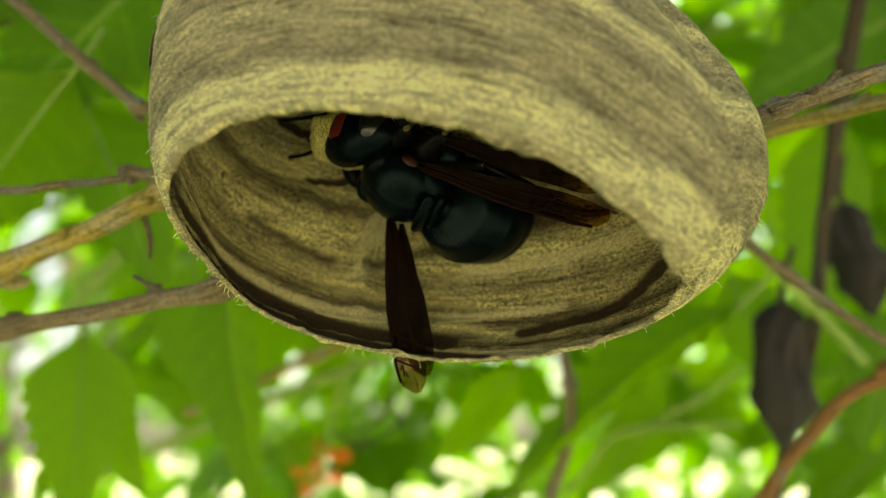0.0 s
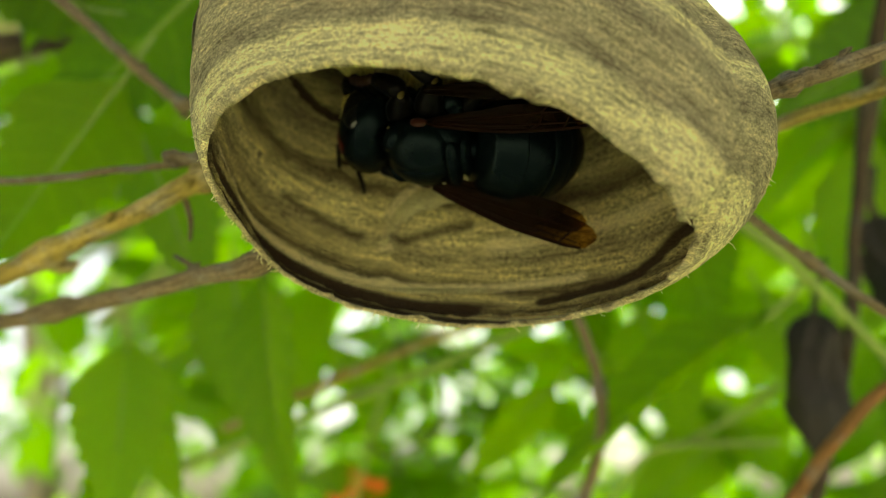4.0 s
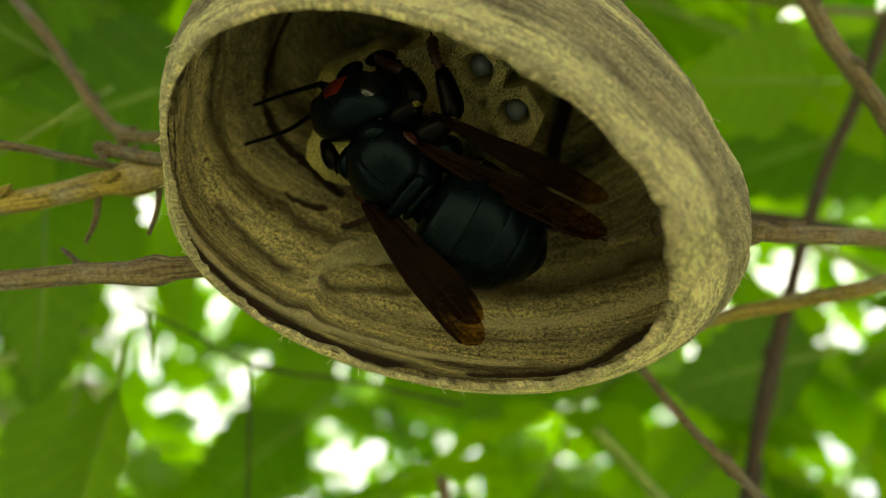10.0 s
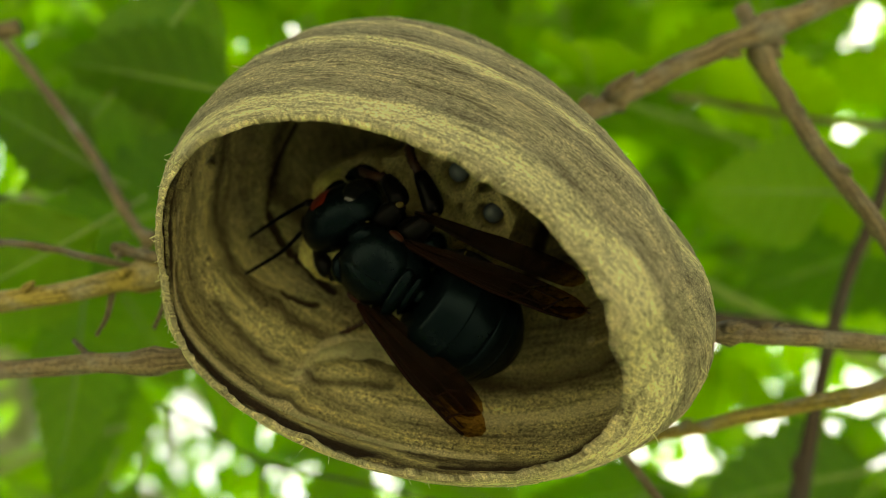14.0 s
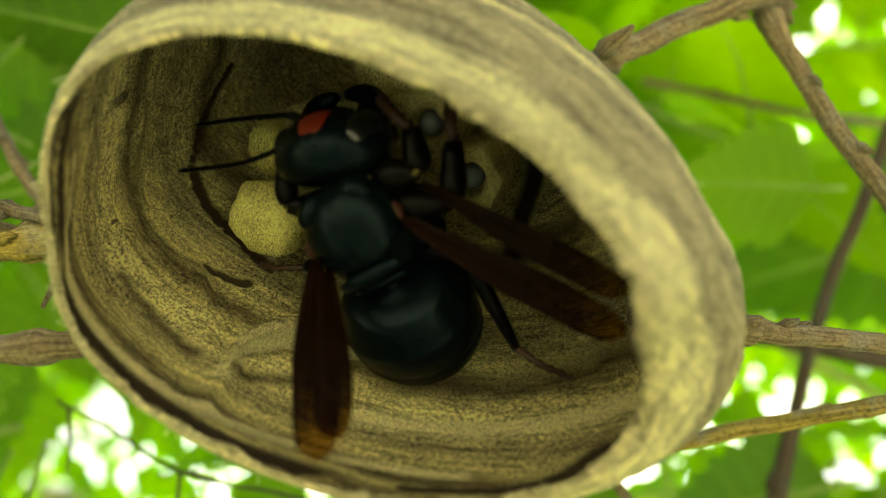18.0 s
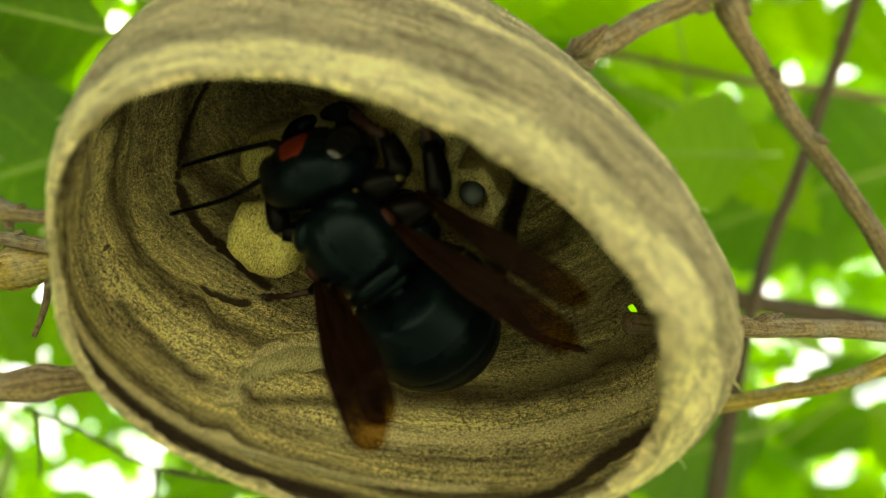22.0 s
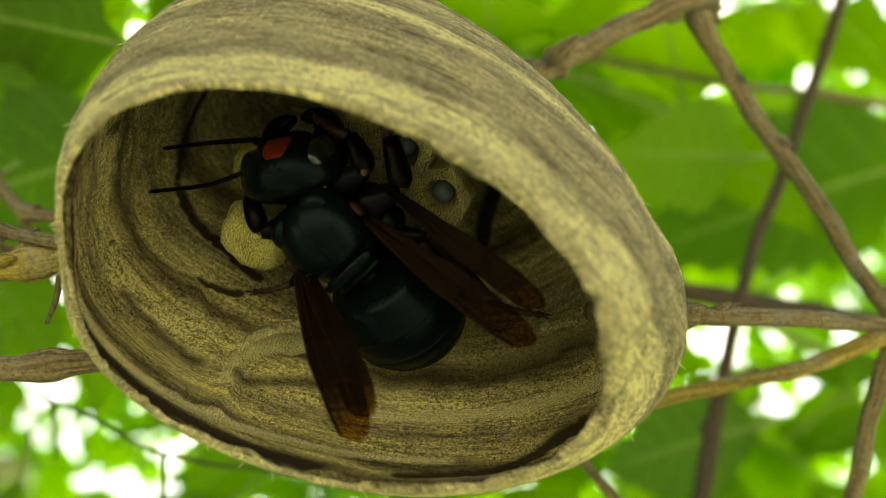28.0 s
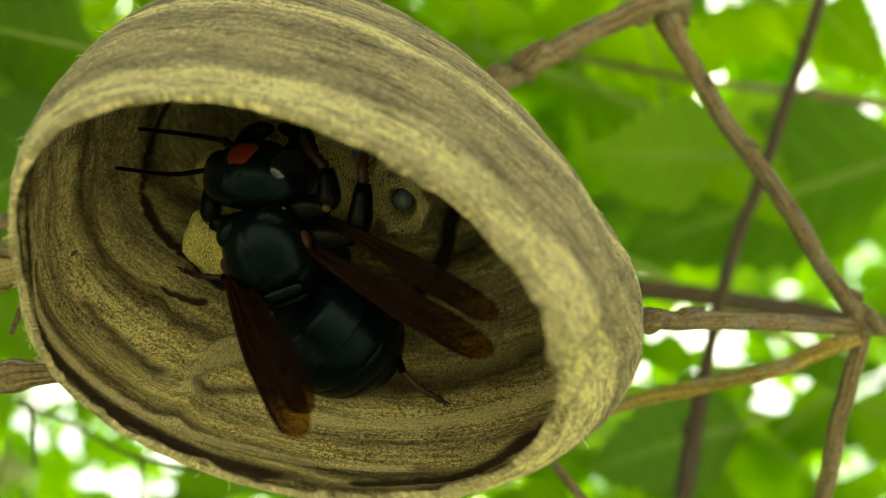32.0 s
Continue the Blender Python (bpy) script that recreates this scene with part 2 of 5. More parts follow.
M_BARK = bark("twig_bark", (0.165, 0.125, 0.066))
M_BARKY = bark("yellow_bark", (0.28, 0.21, 0.05))
M_RUST = bark("rusty_bark", (0.2, 0.1, 0.03))
M_BARKD = bark("dark_bark", (0.055, 0.040, 0.026))
M_STALK = plain("green_stalk", (0.16, 0.23, 0.03), 0.6, 300.0, 0.3, 0.0002)
M_POD = plain("dark_pod", (0.010, 0.0065, 0.0045), 0.8, 350.0, 0.8, 0.002)
M_COCO = plain("coconut_husk", (0.2, 0.22, 0.04), 0.6, 6.0, 0.3, 0.002)
M_PALM = plain("palm_frond", (0.16, 0.2, 0.07), 0.5, 8.0, 0.3, 0.0)
M_TRUNK = plain("palm_trunk", (0.2, 0.17, 0.13), 0.9, 10.0, 0.4, 0.01)


def litter():
    """Shaded soil and low plants with pale dry litter lying between in patches."""
    m, n, l, b = material("litter_ground")
    co = n.new("ShaderNodeTexCoord").outputs["Object"]
    patch, fine = noise_tex(n, l, co, 1.6, 9.0, 0.68), noise_tex(n, l, co, 30.0, 4.0)
    base = ramp(n, l, patch, [(0.30, (0.09, 0.09, 0.045)), (0.38, (0.40, 0.36, 0.2)), (0.48, (0.78, 0.71, 0.45))])
    base = mixc(n, l, 0.6, base, ramp(n, l, fine, [(0.3, (0.6, 0.58, 0.55)), (0.6, (1.1, 1.1, 1.08))]), "MULTIPLY")
    l.new(base, b.inputs["Base Color"])
    b.inputs["Roughness"].default_value = 0.95
    bump(n, l, b, fine, 0.8, 0.02)
    return m


M_GROUND = litter()
M_FLOWER = plain("orange_petals", (0.8, 0.13, 0.01), 0.6, 400.0, 0.3, 0.0)


def wing_material():
    m, n, l, b = material("amber_wing")
    co = n.new("ShaderNodeTexCoord").outputs["Object"]
    f = noise_tex(n, l, co, 500.0)
    l.new(ramp(n, l, f, [(0.3, (0.0045, 0.002, 0.0006)), (0.7, (0.0095, 0.0044, 0.0014))]), b.inputs["Base Color"])
    b.inputs["Roughness"].default_value = 0.35
    b.inputs["Specular IOR Level"].default_value = 0.03
    bump(n, l, b, noise_tex(n, l, co, 900.0, 3.0), 0.4, 0.0002)
    t = n.new("ShaderNodeBsdfTransparent")
    t.inputs["Color"].default_value = (0.58, 0.37, 0.13, 1)
    mx = n.new("ShaderNodeMixShader")
    sep = n.new("ShaderNodeSeparateXYZ")
    l.new(co, sep.inputs[0])
    # membrane dark at the shoulder, partly painted-in shade beside the thorax, clearer towards the tip
    clear = ramp(n, l, mathn(n, l, "MULTIPLY", sep.outputs["Y"], -31.0), [(0.48, (0.01, 0.01, 0.01)), (0.66, (0.1, 0.1, 0.1)), (0.74, (0.42, 0.42, 0.42)), (0.79, (0.85, 0.85, 0.85))])
    l.new(clear, mx.inputs[0])
    l.new(b.outputs[0], mx.inputs[1])
    l.new(t.outputs[0], mx.inputs[2])
    l.new(mx.outputs[0], n["Material Output"].inputs["Surface"])
    return m


def leaf_material(name, lo, hi, through_tint):
    """A thin leaf lit through: veins by the blade's own chart, light passes tinted."""
    m, n, l, b = material(name)
    uv = n.new("ShaderNodeUVMap")
    uv.uv_map = "blade"
    sep = n.new("ShaderNodeSeparateXYZ")
    l.new(uv.outputs[0], sep.inputs[0])
    info = n.new("ShaderNodeObjectInfo")
    co = n.new("ShaderNodeTexCoord").outputs["Object"]
    across = mathn(n, l, "ABSOLUTE", mathn(n, l, "SUBTRACT", sep.outputs["X"], 0.5))
    wob = mathn(n, l, "MULTIPLY", noise_tex(n, l, co, 60.0, 2.0), 0.05)
    run = mathn(n, l, "FRACT", mathn(n, l, "MULTIPLY", mathn(n, l, "ADD", mathn(n, l, "SUBTRACT", sep.outputs["Y"], mathn(n, l, "MULTIPLY", across, 0.32)), wob), 8.0))
    vein = mathn(n, l, "ABSOLUTE", mathn(n, l, "SUBTRACT", run, 0.5))
    vein = ramp(n, l, vein, [(0.0, (1, 1, 1)), (0.07, (0, 0, 0))])
    mid = ramp(n, l, across, [(0.0, (1, 1, 1)), (0.035, (0, 0, 0))])
    net = n.new("ShaderNodeTexVoronoi")
    net.feature = "DISTANCE_TO_EDGE"
    net.inputs["Scale"].default_value = 420.0
    l.new(co, net.inputs["Vector"])
    fine = ramp(n, l, net.outputs["Distance"], [(0.0, (1, 1, 1)), (0.12, (0, 0, 0))])
    blot = noise_tex(n, l, co, 40.0)
    f = mathn(n, l, "ADD", mathn(n, l, "MULTIPLY", info.outputs["Random"], 0.7), mathn(n, l, "MULTIPLY", blot, 0.4))
    base = ramp(n, l, f, [(0.15, lo), (0.95, hi)])
    veins = mathn(n, l, "MINIMUM", mathn(n, l, "ADD", mathn(n, l, "MULTIPLY", vein, 0.5), mathn(n, l, "ADD", mid, mathn(n, l, "MULTIPLY", fine, 0.13))), 1.0)
    col = mixc(n, l, mathn(n, l, "MULTIPLY", veins, 0.28), base, tuple(min(1, 1.7 * h) for h in hi))
    spots = ramp(n, l, noise_tex(n, l, co, 110.0, 2.0), [(0.72, (0, 0, 0)), (0.75, (1, 1, 1))])
    col = mixc(n, l, mathn(n, l, "MULTIPLY", spots, 0.5), col, (0.10, 0.06, 0.01))
    l.new(col, b.inputs["Base Color"])
    b.inputs["Roughness"].default_value = 0.5
    tr = n.new("ShaderNodeBsdfTranslucent")
    l.new(mixc(n, l, 1.0, col, through_tint, "MULTIPLY"), tr.inputs["Color"])
    bump(n, l, b, mathn(n, l, "SUBTRACT", blot, veins), 0.5, 0.0006)
    mx = n.new("ShaderNodeMixShader")
    mx.inputs[0].default_value = 0.72
    l.new(b.outputs[0], mx.inputs[1])
    l.new(tr.outputs[0], mx.inputs[2])
    l.new(mx.outputs[0], n["Material Output"].inputs["Surface"])
    return m


M_WING = wing_material()
M_LEAF = leaf_material("leaf_green", (0.06, 0.11, 0.004), (0.2, 0.275, 0.008), (1.95, 2.44, 0.36))
M_FAR = leaf_material("leaf_far", (0.068, 0.132, 0.006), (0.225, 0.33, 0.013), (1.78, 2.2, 0.4))


# ---- mesh helpers ----
def mesh_of(name, bm, mat, smooth=True):
    me = bpy.data.meshes.new(name)
    bm.to_mesh(me)
    bm.free()
    me.materials.append(mat)
    if smooth:
        me.shade_smooth()
    return me


def part(name, bm, mat, parent=None, label="", smooth=True):
    ob = new(name, bm if isinstance(bm, bpy.types.Mesh) else mesh_of(name, bm, mat, smooth))
    if parent is not None:
        ob.parent = parent
    return tagged(ob, label)


def thing(name, label, category, group="", kind="", at=(0, 0, 0)):
    ob = new(name)
    ob.empty_display_size = 0.01
    ob.location = at
    return tagged(ob, label, category, group, kind)


def tube(bm, pts, radii, sides=8, cap=True):
    """A round tapered tube along points."""
    pts = [Vector(p) for p in pts]
    flow = bm.verts.layers.float_vector.get("flow") or bm.verts.layers.float_vector.new("flow")
    rings, side, run = [], None, 0.0
    for i, p in enumerate(pts):
        d = (pts[min(i + 1, len(pts) - 1)] - pts[max(i - 1, 0)]).normalized()
        if side is None:
            side = d.orthogonal().normalized()
        side = (side - d * side.dot(d)).normalized()
        up = d.cross(side)
        r = radii[i] if isinstance(radii, (list, tuple)) else radii
        run += (p - pts[max(i - 1, 0)]).length
        ring = []
        for k in range(sides):
            a = 2 * math.pi * k / sides
            v = bm.verts.new(p + r * (math.cos(a) * side + math.sin(a) * up))
            v[flow] = (1.3 * math.cos(a) + 40 * pts[0].x, 1.3 * math.sin(a), 45 * run)
            ring.append(v)
        rings.append(ring)
    for a, b in zip(rings, rings[1:]):
        for k in range(sides):
            bm.faces.new((a[k], a[(k + 1) % sides], b[(k + 1) % sides], b[k]))
    if cap:
        bm.faces.new(rings[0][::-1])
        bm.faces.new(rings[-1])
    return bm


def smooth_line(pts, n=6):
    """Points of a smooth line through the given ones."""
    p = [Vector(q) for q in pts]
    p = [2 * p[0] - p[1]] + p + [2 * p[-1] - p[-2]]
    out = []
    for a, b, c, d in zip(p, p[1:], p[2:], p[3:]):
        for k in range(n):
            t = k / n
            out.append(0.5 * (2 * b + (c - a) * t + (2 * a - 5 * b + 4 * c - d) * t * t + (3 * b - a - 3 * c + d) * t ** 3))
    return out + [p[-2]]


def loft(bm, rings, closed_ends=True):
    """Skin over rings of equal length."""
    vs = [[bm.verts.new(p) for p in r] for r in rings]
    k = len(vs[0])
    for a, b in zip(vs, vs[1:]):
        for i in range(k):
            bm.faces.new((a[i], a[(i + 1) % k], b[(i + 1) % k], b[i]))
    if closed_ends:
        bm.faces.new(vs[0][::-1])
        bm.faces.new(vs[-1])
    return bm


def oval_rings(stations, sides=20):
    """Rings round the y axis from rows (y, half width, half height, z of the middle), in cm."""
    return [[cm(w * math.cos(a), y, z + h * math.sin(a)) for a in (2 * math.pi * k / sides for k in range(sides))] for y, w, h, z in stations]


def blob(bm, centre, radii, seg=14, turn=None):
    m = Matrix.Translation(centre) @ (turn or Matrix.Identity(4)) @ Matrix.Diagonal((*radii, 1))
    bmesh.ops.create_uvsphere(bm, u_segments=seg, v_segments=max(6, seg * 2 // 3), radius=1.0, matrix=m)
    return bm


# ---- ground ----
bm = bmesh.new()
bmesh.ops.create_grid(bm, x_segments=40, y_segments=40, size=1500.0)
tagged(part("ground", bm, M_GROUND), "brown and green leaf-littered ground under the shrubs", "ground", kind="structure")

# ---- the nest ----
RIM_C = Vector((-0.321, 11.667, 143.821))
RIM_F = [Vector(v) for v in ((3.749, -0.76, -0.488), (0.295, 1.795, -0.936), (-0.102, 0.036, -0.019), (0.023, -0.092, 0.244), (-0.515, -0.087, 0.136), (0.117, -0.174, 0.267))]
AXIS = Vector((-0.491, 0.327, 6.657))
POW_P, POW_Q = 2.183, 1.822


def rim_at(a):
    """The rim's offset from its middle at the angle a: 0 right, 90 back, 180 left, 270 front."""
    return sum((RIM_F[2 * k] * math.cos((k + 1) * a) + RIM_F[2 * k + 1] * math.sin((k + 1) * a) for k in range(3)), Vector())


def wall_at(a, s, inset=0.0):
    """A place on the envelope in cm: angle and height s from rim 0 to top 1, moved inwards."""
    r = rim_at(a)
    swell = 0.288 + 0.134 * math.cos(a) + 0.174 * math.sin(a)
    k = max(0.0, 1 - s ** POW_P) ** (1 / POW_Q) * (1 + swell * math.sin(math.pi * s ** 0.75))
    k = max(0.0, k - inset / r.length)
    return RIM_C + AXIS * (s * (1 - inset / AXIS.length)) + r * k


def along(pts, n=10):
    """Angle (degrees) and height along a smooth line over the wall."""
    return [(p.x, p.y) for p in smooth_line([(a, s, 0) for a, s in pts], n)]


def torn(pts, n=14):
    """A ragged line over the wall."""
    return [(a + 0.9 * noise.noise(Vector((a * 0.9, s * 60, 0))), s + 0.008 * noise.noise(Vector((a * 0.8, s * 70, 5.0)))) for a, s in along(pts, n)]


RIDGES = [(along([(103, 0.14), (103, 0.18), (102, 0.23), (105, 0.31), (109, 0.38), (112, 0.46)]), 0.1, 0.15),
          (along([(102, 0.23), (101, 0.32), (100, 0.38), (96, 0.44), (91, 0.47), (85, 0.48), (78, 0.47)]), 0.15, 0.12),
          (along([(84, 0.24), (70, 0.28), (52, 0.28)]), 0.05, 0.22),
          (along([(126, 0.22), (118, 0.2), (109, 0.17)]), 0.04, 0.16)]
HOLES = [(190, 0.35, 2.6, 0.035), (47, 0.49, 1.5, 0.022), (58, 0.49, 1.0, 0.012)]
# dark lines on the paper (line, strength, width in cm): layer edges and cracks, with the shade of hollows, gaps and the
# comb's edge painted in
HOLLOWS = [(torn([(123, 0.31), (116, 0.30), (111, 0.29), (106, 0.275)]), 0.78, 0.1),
           # shade under the pale arched fold, painted on the wall
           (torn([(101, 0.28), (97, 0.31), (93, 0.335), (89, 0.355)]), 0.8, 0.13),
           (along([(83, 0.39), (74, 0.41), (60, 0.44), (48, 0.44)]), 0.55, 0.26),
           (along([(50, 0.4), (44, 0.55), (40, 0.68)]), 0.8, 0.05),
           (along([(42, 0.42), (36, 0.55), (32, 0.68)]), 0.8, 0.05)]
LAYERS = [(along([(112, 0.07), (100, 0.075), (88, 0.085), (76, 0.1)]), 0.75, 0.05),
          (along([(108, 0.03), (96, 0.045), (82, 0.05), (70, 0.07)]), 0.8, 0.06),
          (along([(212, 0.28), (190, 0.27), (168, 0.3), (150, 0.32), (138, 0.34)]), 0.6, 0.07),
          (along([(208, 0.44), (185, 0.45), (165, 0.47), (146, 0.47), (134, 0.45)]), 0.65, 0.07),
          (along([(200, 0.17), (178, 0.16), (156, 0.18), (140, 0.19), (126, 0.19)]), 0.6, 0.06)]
# the first paints the dark of a deep gap onto the uncut lining
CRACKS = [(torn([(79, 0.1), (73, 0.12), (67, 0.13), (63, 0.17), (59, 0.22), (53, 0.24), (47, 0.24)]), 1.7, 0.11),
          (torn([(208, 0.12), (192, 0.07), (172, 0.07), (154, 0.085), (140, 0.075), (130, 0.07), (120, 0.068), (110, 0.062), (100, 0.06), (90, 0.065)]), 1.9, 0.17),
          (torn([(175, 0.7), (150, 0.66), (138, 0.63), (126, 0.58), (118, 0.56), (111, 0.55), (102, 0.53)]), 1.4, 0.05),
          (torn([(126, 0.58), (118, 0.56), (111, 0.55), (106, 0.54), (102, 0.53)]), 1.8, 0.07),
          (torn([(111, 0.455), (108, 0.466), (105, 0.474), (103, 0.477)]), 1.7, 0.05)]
# shade of the deep gap between comb and wall, put into the paper's colour
COMB_SHADE = [(along([(40, 0.8), (48, 0.76), (58, 0.71), (62, 0.67), (66, 0.63), (70, 0.6)]), 1.6, 0.13)]
MARKS_AND_SHADE = HOLLOWS + LAYERS + CRACKS + COMB_SHADE
# the shade in the gap behind the rim, painted on the envelope, and the pale folds
RIM_SHADE = [(along([(212, 0.2), (196, 0.1), (180, 0.05), (160, 0.055), (149, 0.06), (140, 0.05), (130, 0.04), (122, 0.035), (113, 0.035), (104, 0.03), (94, 0.02), (84, 0.01)]), 1.7, 0.14)]
PALES = [(along([(102, 0.25), (101, 0.31), (100.5, 0.36), (99, 0.39), (96, 0.42), (91, 0.45)]), 0.95, 0.15),
         (along([(186, 0.16), (166, 0.145), (150, 0.145), (136, 0.135), (124, 0.125), (114, 0.12), (106, 0.125), (98, 0.14), (92, 0.155), (84, 0.165), (74, 0.18)]), 1.25, 0.11),
         (along([(86, 0.3), (74, 0.31), (63, 0.325), (51, 0.33), (40, 0.345), (28, 0.37), (16, 0.41)]), 1.15, 0.17)]


class Lines:
    """How strongly a place lies on any of some lines over the wall."""

    def __init__(self, lines, inset):
        self.pts = np.array([wall_at(radians(a), s, inset)[:] for pts, _, _ in lines for a, s in pts])
        size = [len(pts) for pts, _, _ in lines]
        self.first = np.cumsum([0] + size[:-1])
        self.high = np.array([h for _, h, _ in lines])
        self.wide = np.array([w for _, _, w in lines])

    def at(self, p):
        d2 = ((self.pts - np.array(p[:])) ** 2).sum(1)
        return float((self.high * np.exp(-np.minimum.reduceat(d2, self.first) / self.wide ** 2)).max())


def shell(name, mat, parent, insets, rough, label="", seg=200, rows=84, edge=None, ridges=False, marks_and_shade=()):
    """A closed paper shell between two insets, from the rim (or edge(a)) up to the top."""
    bm = bmesh.new()
    flow = bm.verts.layers.float_vector.new("flow")
    mark_shade, pale = bm.verts.layers.float.new("mark_shade"), bm.verts.layers.float.new("pale")
    raised, marks, folds = Lines(RIDGES, insets[1]), Lines(marks_and_shade, insets[1]), Lines(PALES, insets[1])
    sheets = []
    for side, inset in enumerate(insets):
        grid = []
        for j in range(rows + 1):
            ring = []
            for i in range(seg):
                a = 2 * math.pi * i / seg
                e = edge(a) if edge else 0.0
                s = e + (0.995 - e) * (j / rows) ** 1.15
                p = wall_at(a, s, inset)
                d = (p - RIM_C - AXIS * s).normalized()
                ca, sa = math.cos(a), math.sin(a)
                wave = noise.noise(Vector((2.2 * ca, 2.2 * sa, 2 * s)))
                w = noise.noise(Vector((3 * ca, 3 * sa, 14 * s))) * 0.5 + noise.noise(Vector((14 * ca, 14 * sa, 70 * s))) * 0.45
                saw = (s * 15 + 1.3 * wave) % 1.0
                w += 0.4 * (saw - 0.5) * (1 if saw < 0.9 else (1 - saw) / 0.1) + 0.35 * noise.noise(Vector((40 * ca, 40 * sa, 160 * s)))
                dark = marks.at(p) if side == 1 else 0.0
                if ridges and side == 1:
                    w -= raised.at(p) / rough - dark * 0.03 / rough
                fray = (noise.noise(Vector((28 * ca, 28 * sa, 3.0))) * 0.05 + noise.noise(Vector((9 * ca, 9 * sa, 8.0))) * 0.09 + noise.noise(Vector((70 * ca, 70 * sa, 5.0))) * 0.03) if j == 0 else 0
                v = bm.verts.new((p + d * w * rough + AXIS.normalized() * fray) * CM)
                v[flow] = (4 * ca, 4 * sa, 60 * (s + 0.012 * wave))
                v[mark_shade] = dark
                v[pale] = folds.at(p) if ridges and side == 1 else 0.0
                ring.append(v)
            grid.append(ring)
        sheets.append(grid)
    for side, grid in enumerate(sheets):
        for j in range(rows):
            for i in range(seg):
                a = 360 * (i + 0.5) / seg
                e = edge(radians(a)) if edge else 0.0
                s = e + (0.995 - e) * ((j + 0.5) / rows) ** 1.15
                if any(abs(a - ha) < da and abs(s - hs) < ds for ha, hs, da, ds in HOLES):
                    continue
                q = (grid[j][i], grid[j][(i + 1) % seg], grid[j + 1][(i + 1) % seg], grid[j + 1][i])
                bm.faces.new(q if side == 0 else q[::-1])
        bm.faces.new(grid[rows] if side == 0 else grid[rows][::-1])
    for i in range(seg):
        bm.faces.new((sheets[1][0][i], sheets[1][0][(i + 1) % seg], sheets[0][0][(i + 1) % seg], sheets[0][0][i]))
    return part(name, bm, mat, parent, label)


def liner_edge(a):
    """The lining's edge: near the rim in front, set back and ragged at the left and behind."""
    deg = math.degrees(a) % 360
    back = max(0.0, math.cos(radians(deg - 130) * 0.75)) if abs(deg - 130) < 120 else 0.0
    tear = math.exp(-((deg - 58) / 11) ** 2)
    front = 0.25 * min(1.0, max(0.0, (70 - abs(deg - 285)) / 25))
    return 0.018 + 0.03 * back + 0.02 * tear + front + 0.012 * noise.noise(Vector((8 * math.cos(a), 8 * math.sin(a), 0)))


nest = thing("wasp_nest", "grey and yellow striped paper wasp nest open below", "wasp nest")
shell("envelope", M_OUT, nest, (0.0, 0.09), 0.05, "", 320, 84, marks_and_shade=RIM_SHADE)
lining = shell("lining", M_IN, nest, (0.13, 0.21), 0.04, "brown speckled inner paper layer", 340, 140, liner_edge, True, MARKS_AND_SHADE)


def fold(pts, width, lift, label, inset=0.2, mat=None):
    """A flap of paper that stands off the lining along a line."""
    bm = bmesh.new()
    flow = bm.verts.layers.float_vector.new("flow")
    rows = []
    line = along(pts, 14)
    for k, (a, s) in enumerate(line):
        t = k / (len(line) - 1)
        body = math.sin(math.pi * min(1.0, 0.08 + 0.92 * t)) ** 0.6
        row = []
        for q in range(9):
            u = q / 8
            w = width * body * (1 + 0.3 * noise.noise(Vector((9 * t, 2.0, u))))
            p = wall_at(radians(a + 0.8 * noise.noise(Vector((11 * t, u, 0)))), s - w * (u - 0.2), inset + lift * body * math.sin(math.pi * u * 0.72) + 0.02 * noise.noise(Vector((14 * t, 5 * u, 3.0))))
            v = bm.verts.new(p * CM)
            v[flow] = (4 * math.cos(radians(a)), 4 * math.sin(radians(a)) + 2 * u, 60 * s + 8 * u)
            row.append(v)
        rows.append(row)
    for a, b in zip(rows, rows[1:]):
        for q in range(8):
            bm.faces.new((a[q], a[q + 1], b[q + 1], b[q]))
    bmesh.ops.solidify(bm, geom=bm.faces[:], thickness=0.0003)
    bmesh.ops.recalc_face_normals(bm, faces=bm.faces[:])
    part("paper_fold", bm, mat or M_FOLD, nest, label)


fold([(103, 0.26), (102, 0.32), (100, 0.38), (96, 0.425), (90, 0.45), (83, 0.46), (77, 0.455)], 0.075, 0.22, "pale fold of chewed paper")
fold([(112, 0.1), (104, 0.12), (97, 0.14), (90, 0.155), (83, 0.165)], 0.03, 0.06, "pale fold of chewed paper")
fold([(152, 0.36), (166, 0.37), (180, 0.38), (194, 0.37), (206, 0.35), (218, 0.34)], 0.06, -0.13, "loose edge of an outer paper layer", 0.0, M_OUT)
rnd = random.Random(11)
for k in range(170):
    # loose fibres that stand off the rim and the wall
    a, s = rnd.uniform(0, 360), rnd.choice((0.0, 0.0, rnd.uniform(0, 0.6)))
    p = wall_at(radians(a), s)
    d = ((p - RIM_C - AXIS * s).normalized() + Vector((rnd.uniform(-1, 1), rnd.uniform(-1, 1), rnd.uniform(-1.2, 0.4)))).normalized()
    e = d.orthogonal() * rnd.uniform(-0.03, 0.03)
    bm = bmesh.new()
    ln = rnd.uniform(0.04, 0.17)
    tube(bm, [p * CM, (p + d * ln * 0.5 + e) * CM, (p + d * ln) * CM], [0.0001, 0.00008, 0.00004], 4)
    part("fibre", bm, M_FOLD, nest)

# ---- the comb ----
AX = Vector((0.267, 0.205, 0.942))
E1 = (Vector((0.07, 11.32, 146.71)) - Vector((0.79, 11.73, 146.4)))
E1 = (E1 - AX * E1.dot(AX)).normalized()
E2 = E1.cross(AX)
COMB_O = Vector((0.79, 11.73, 146.40))


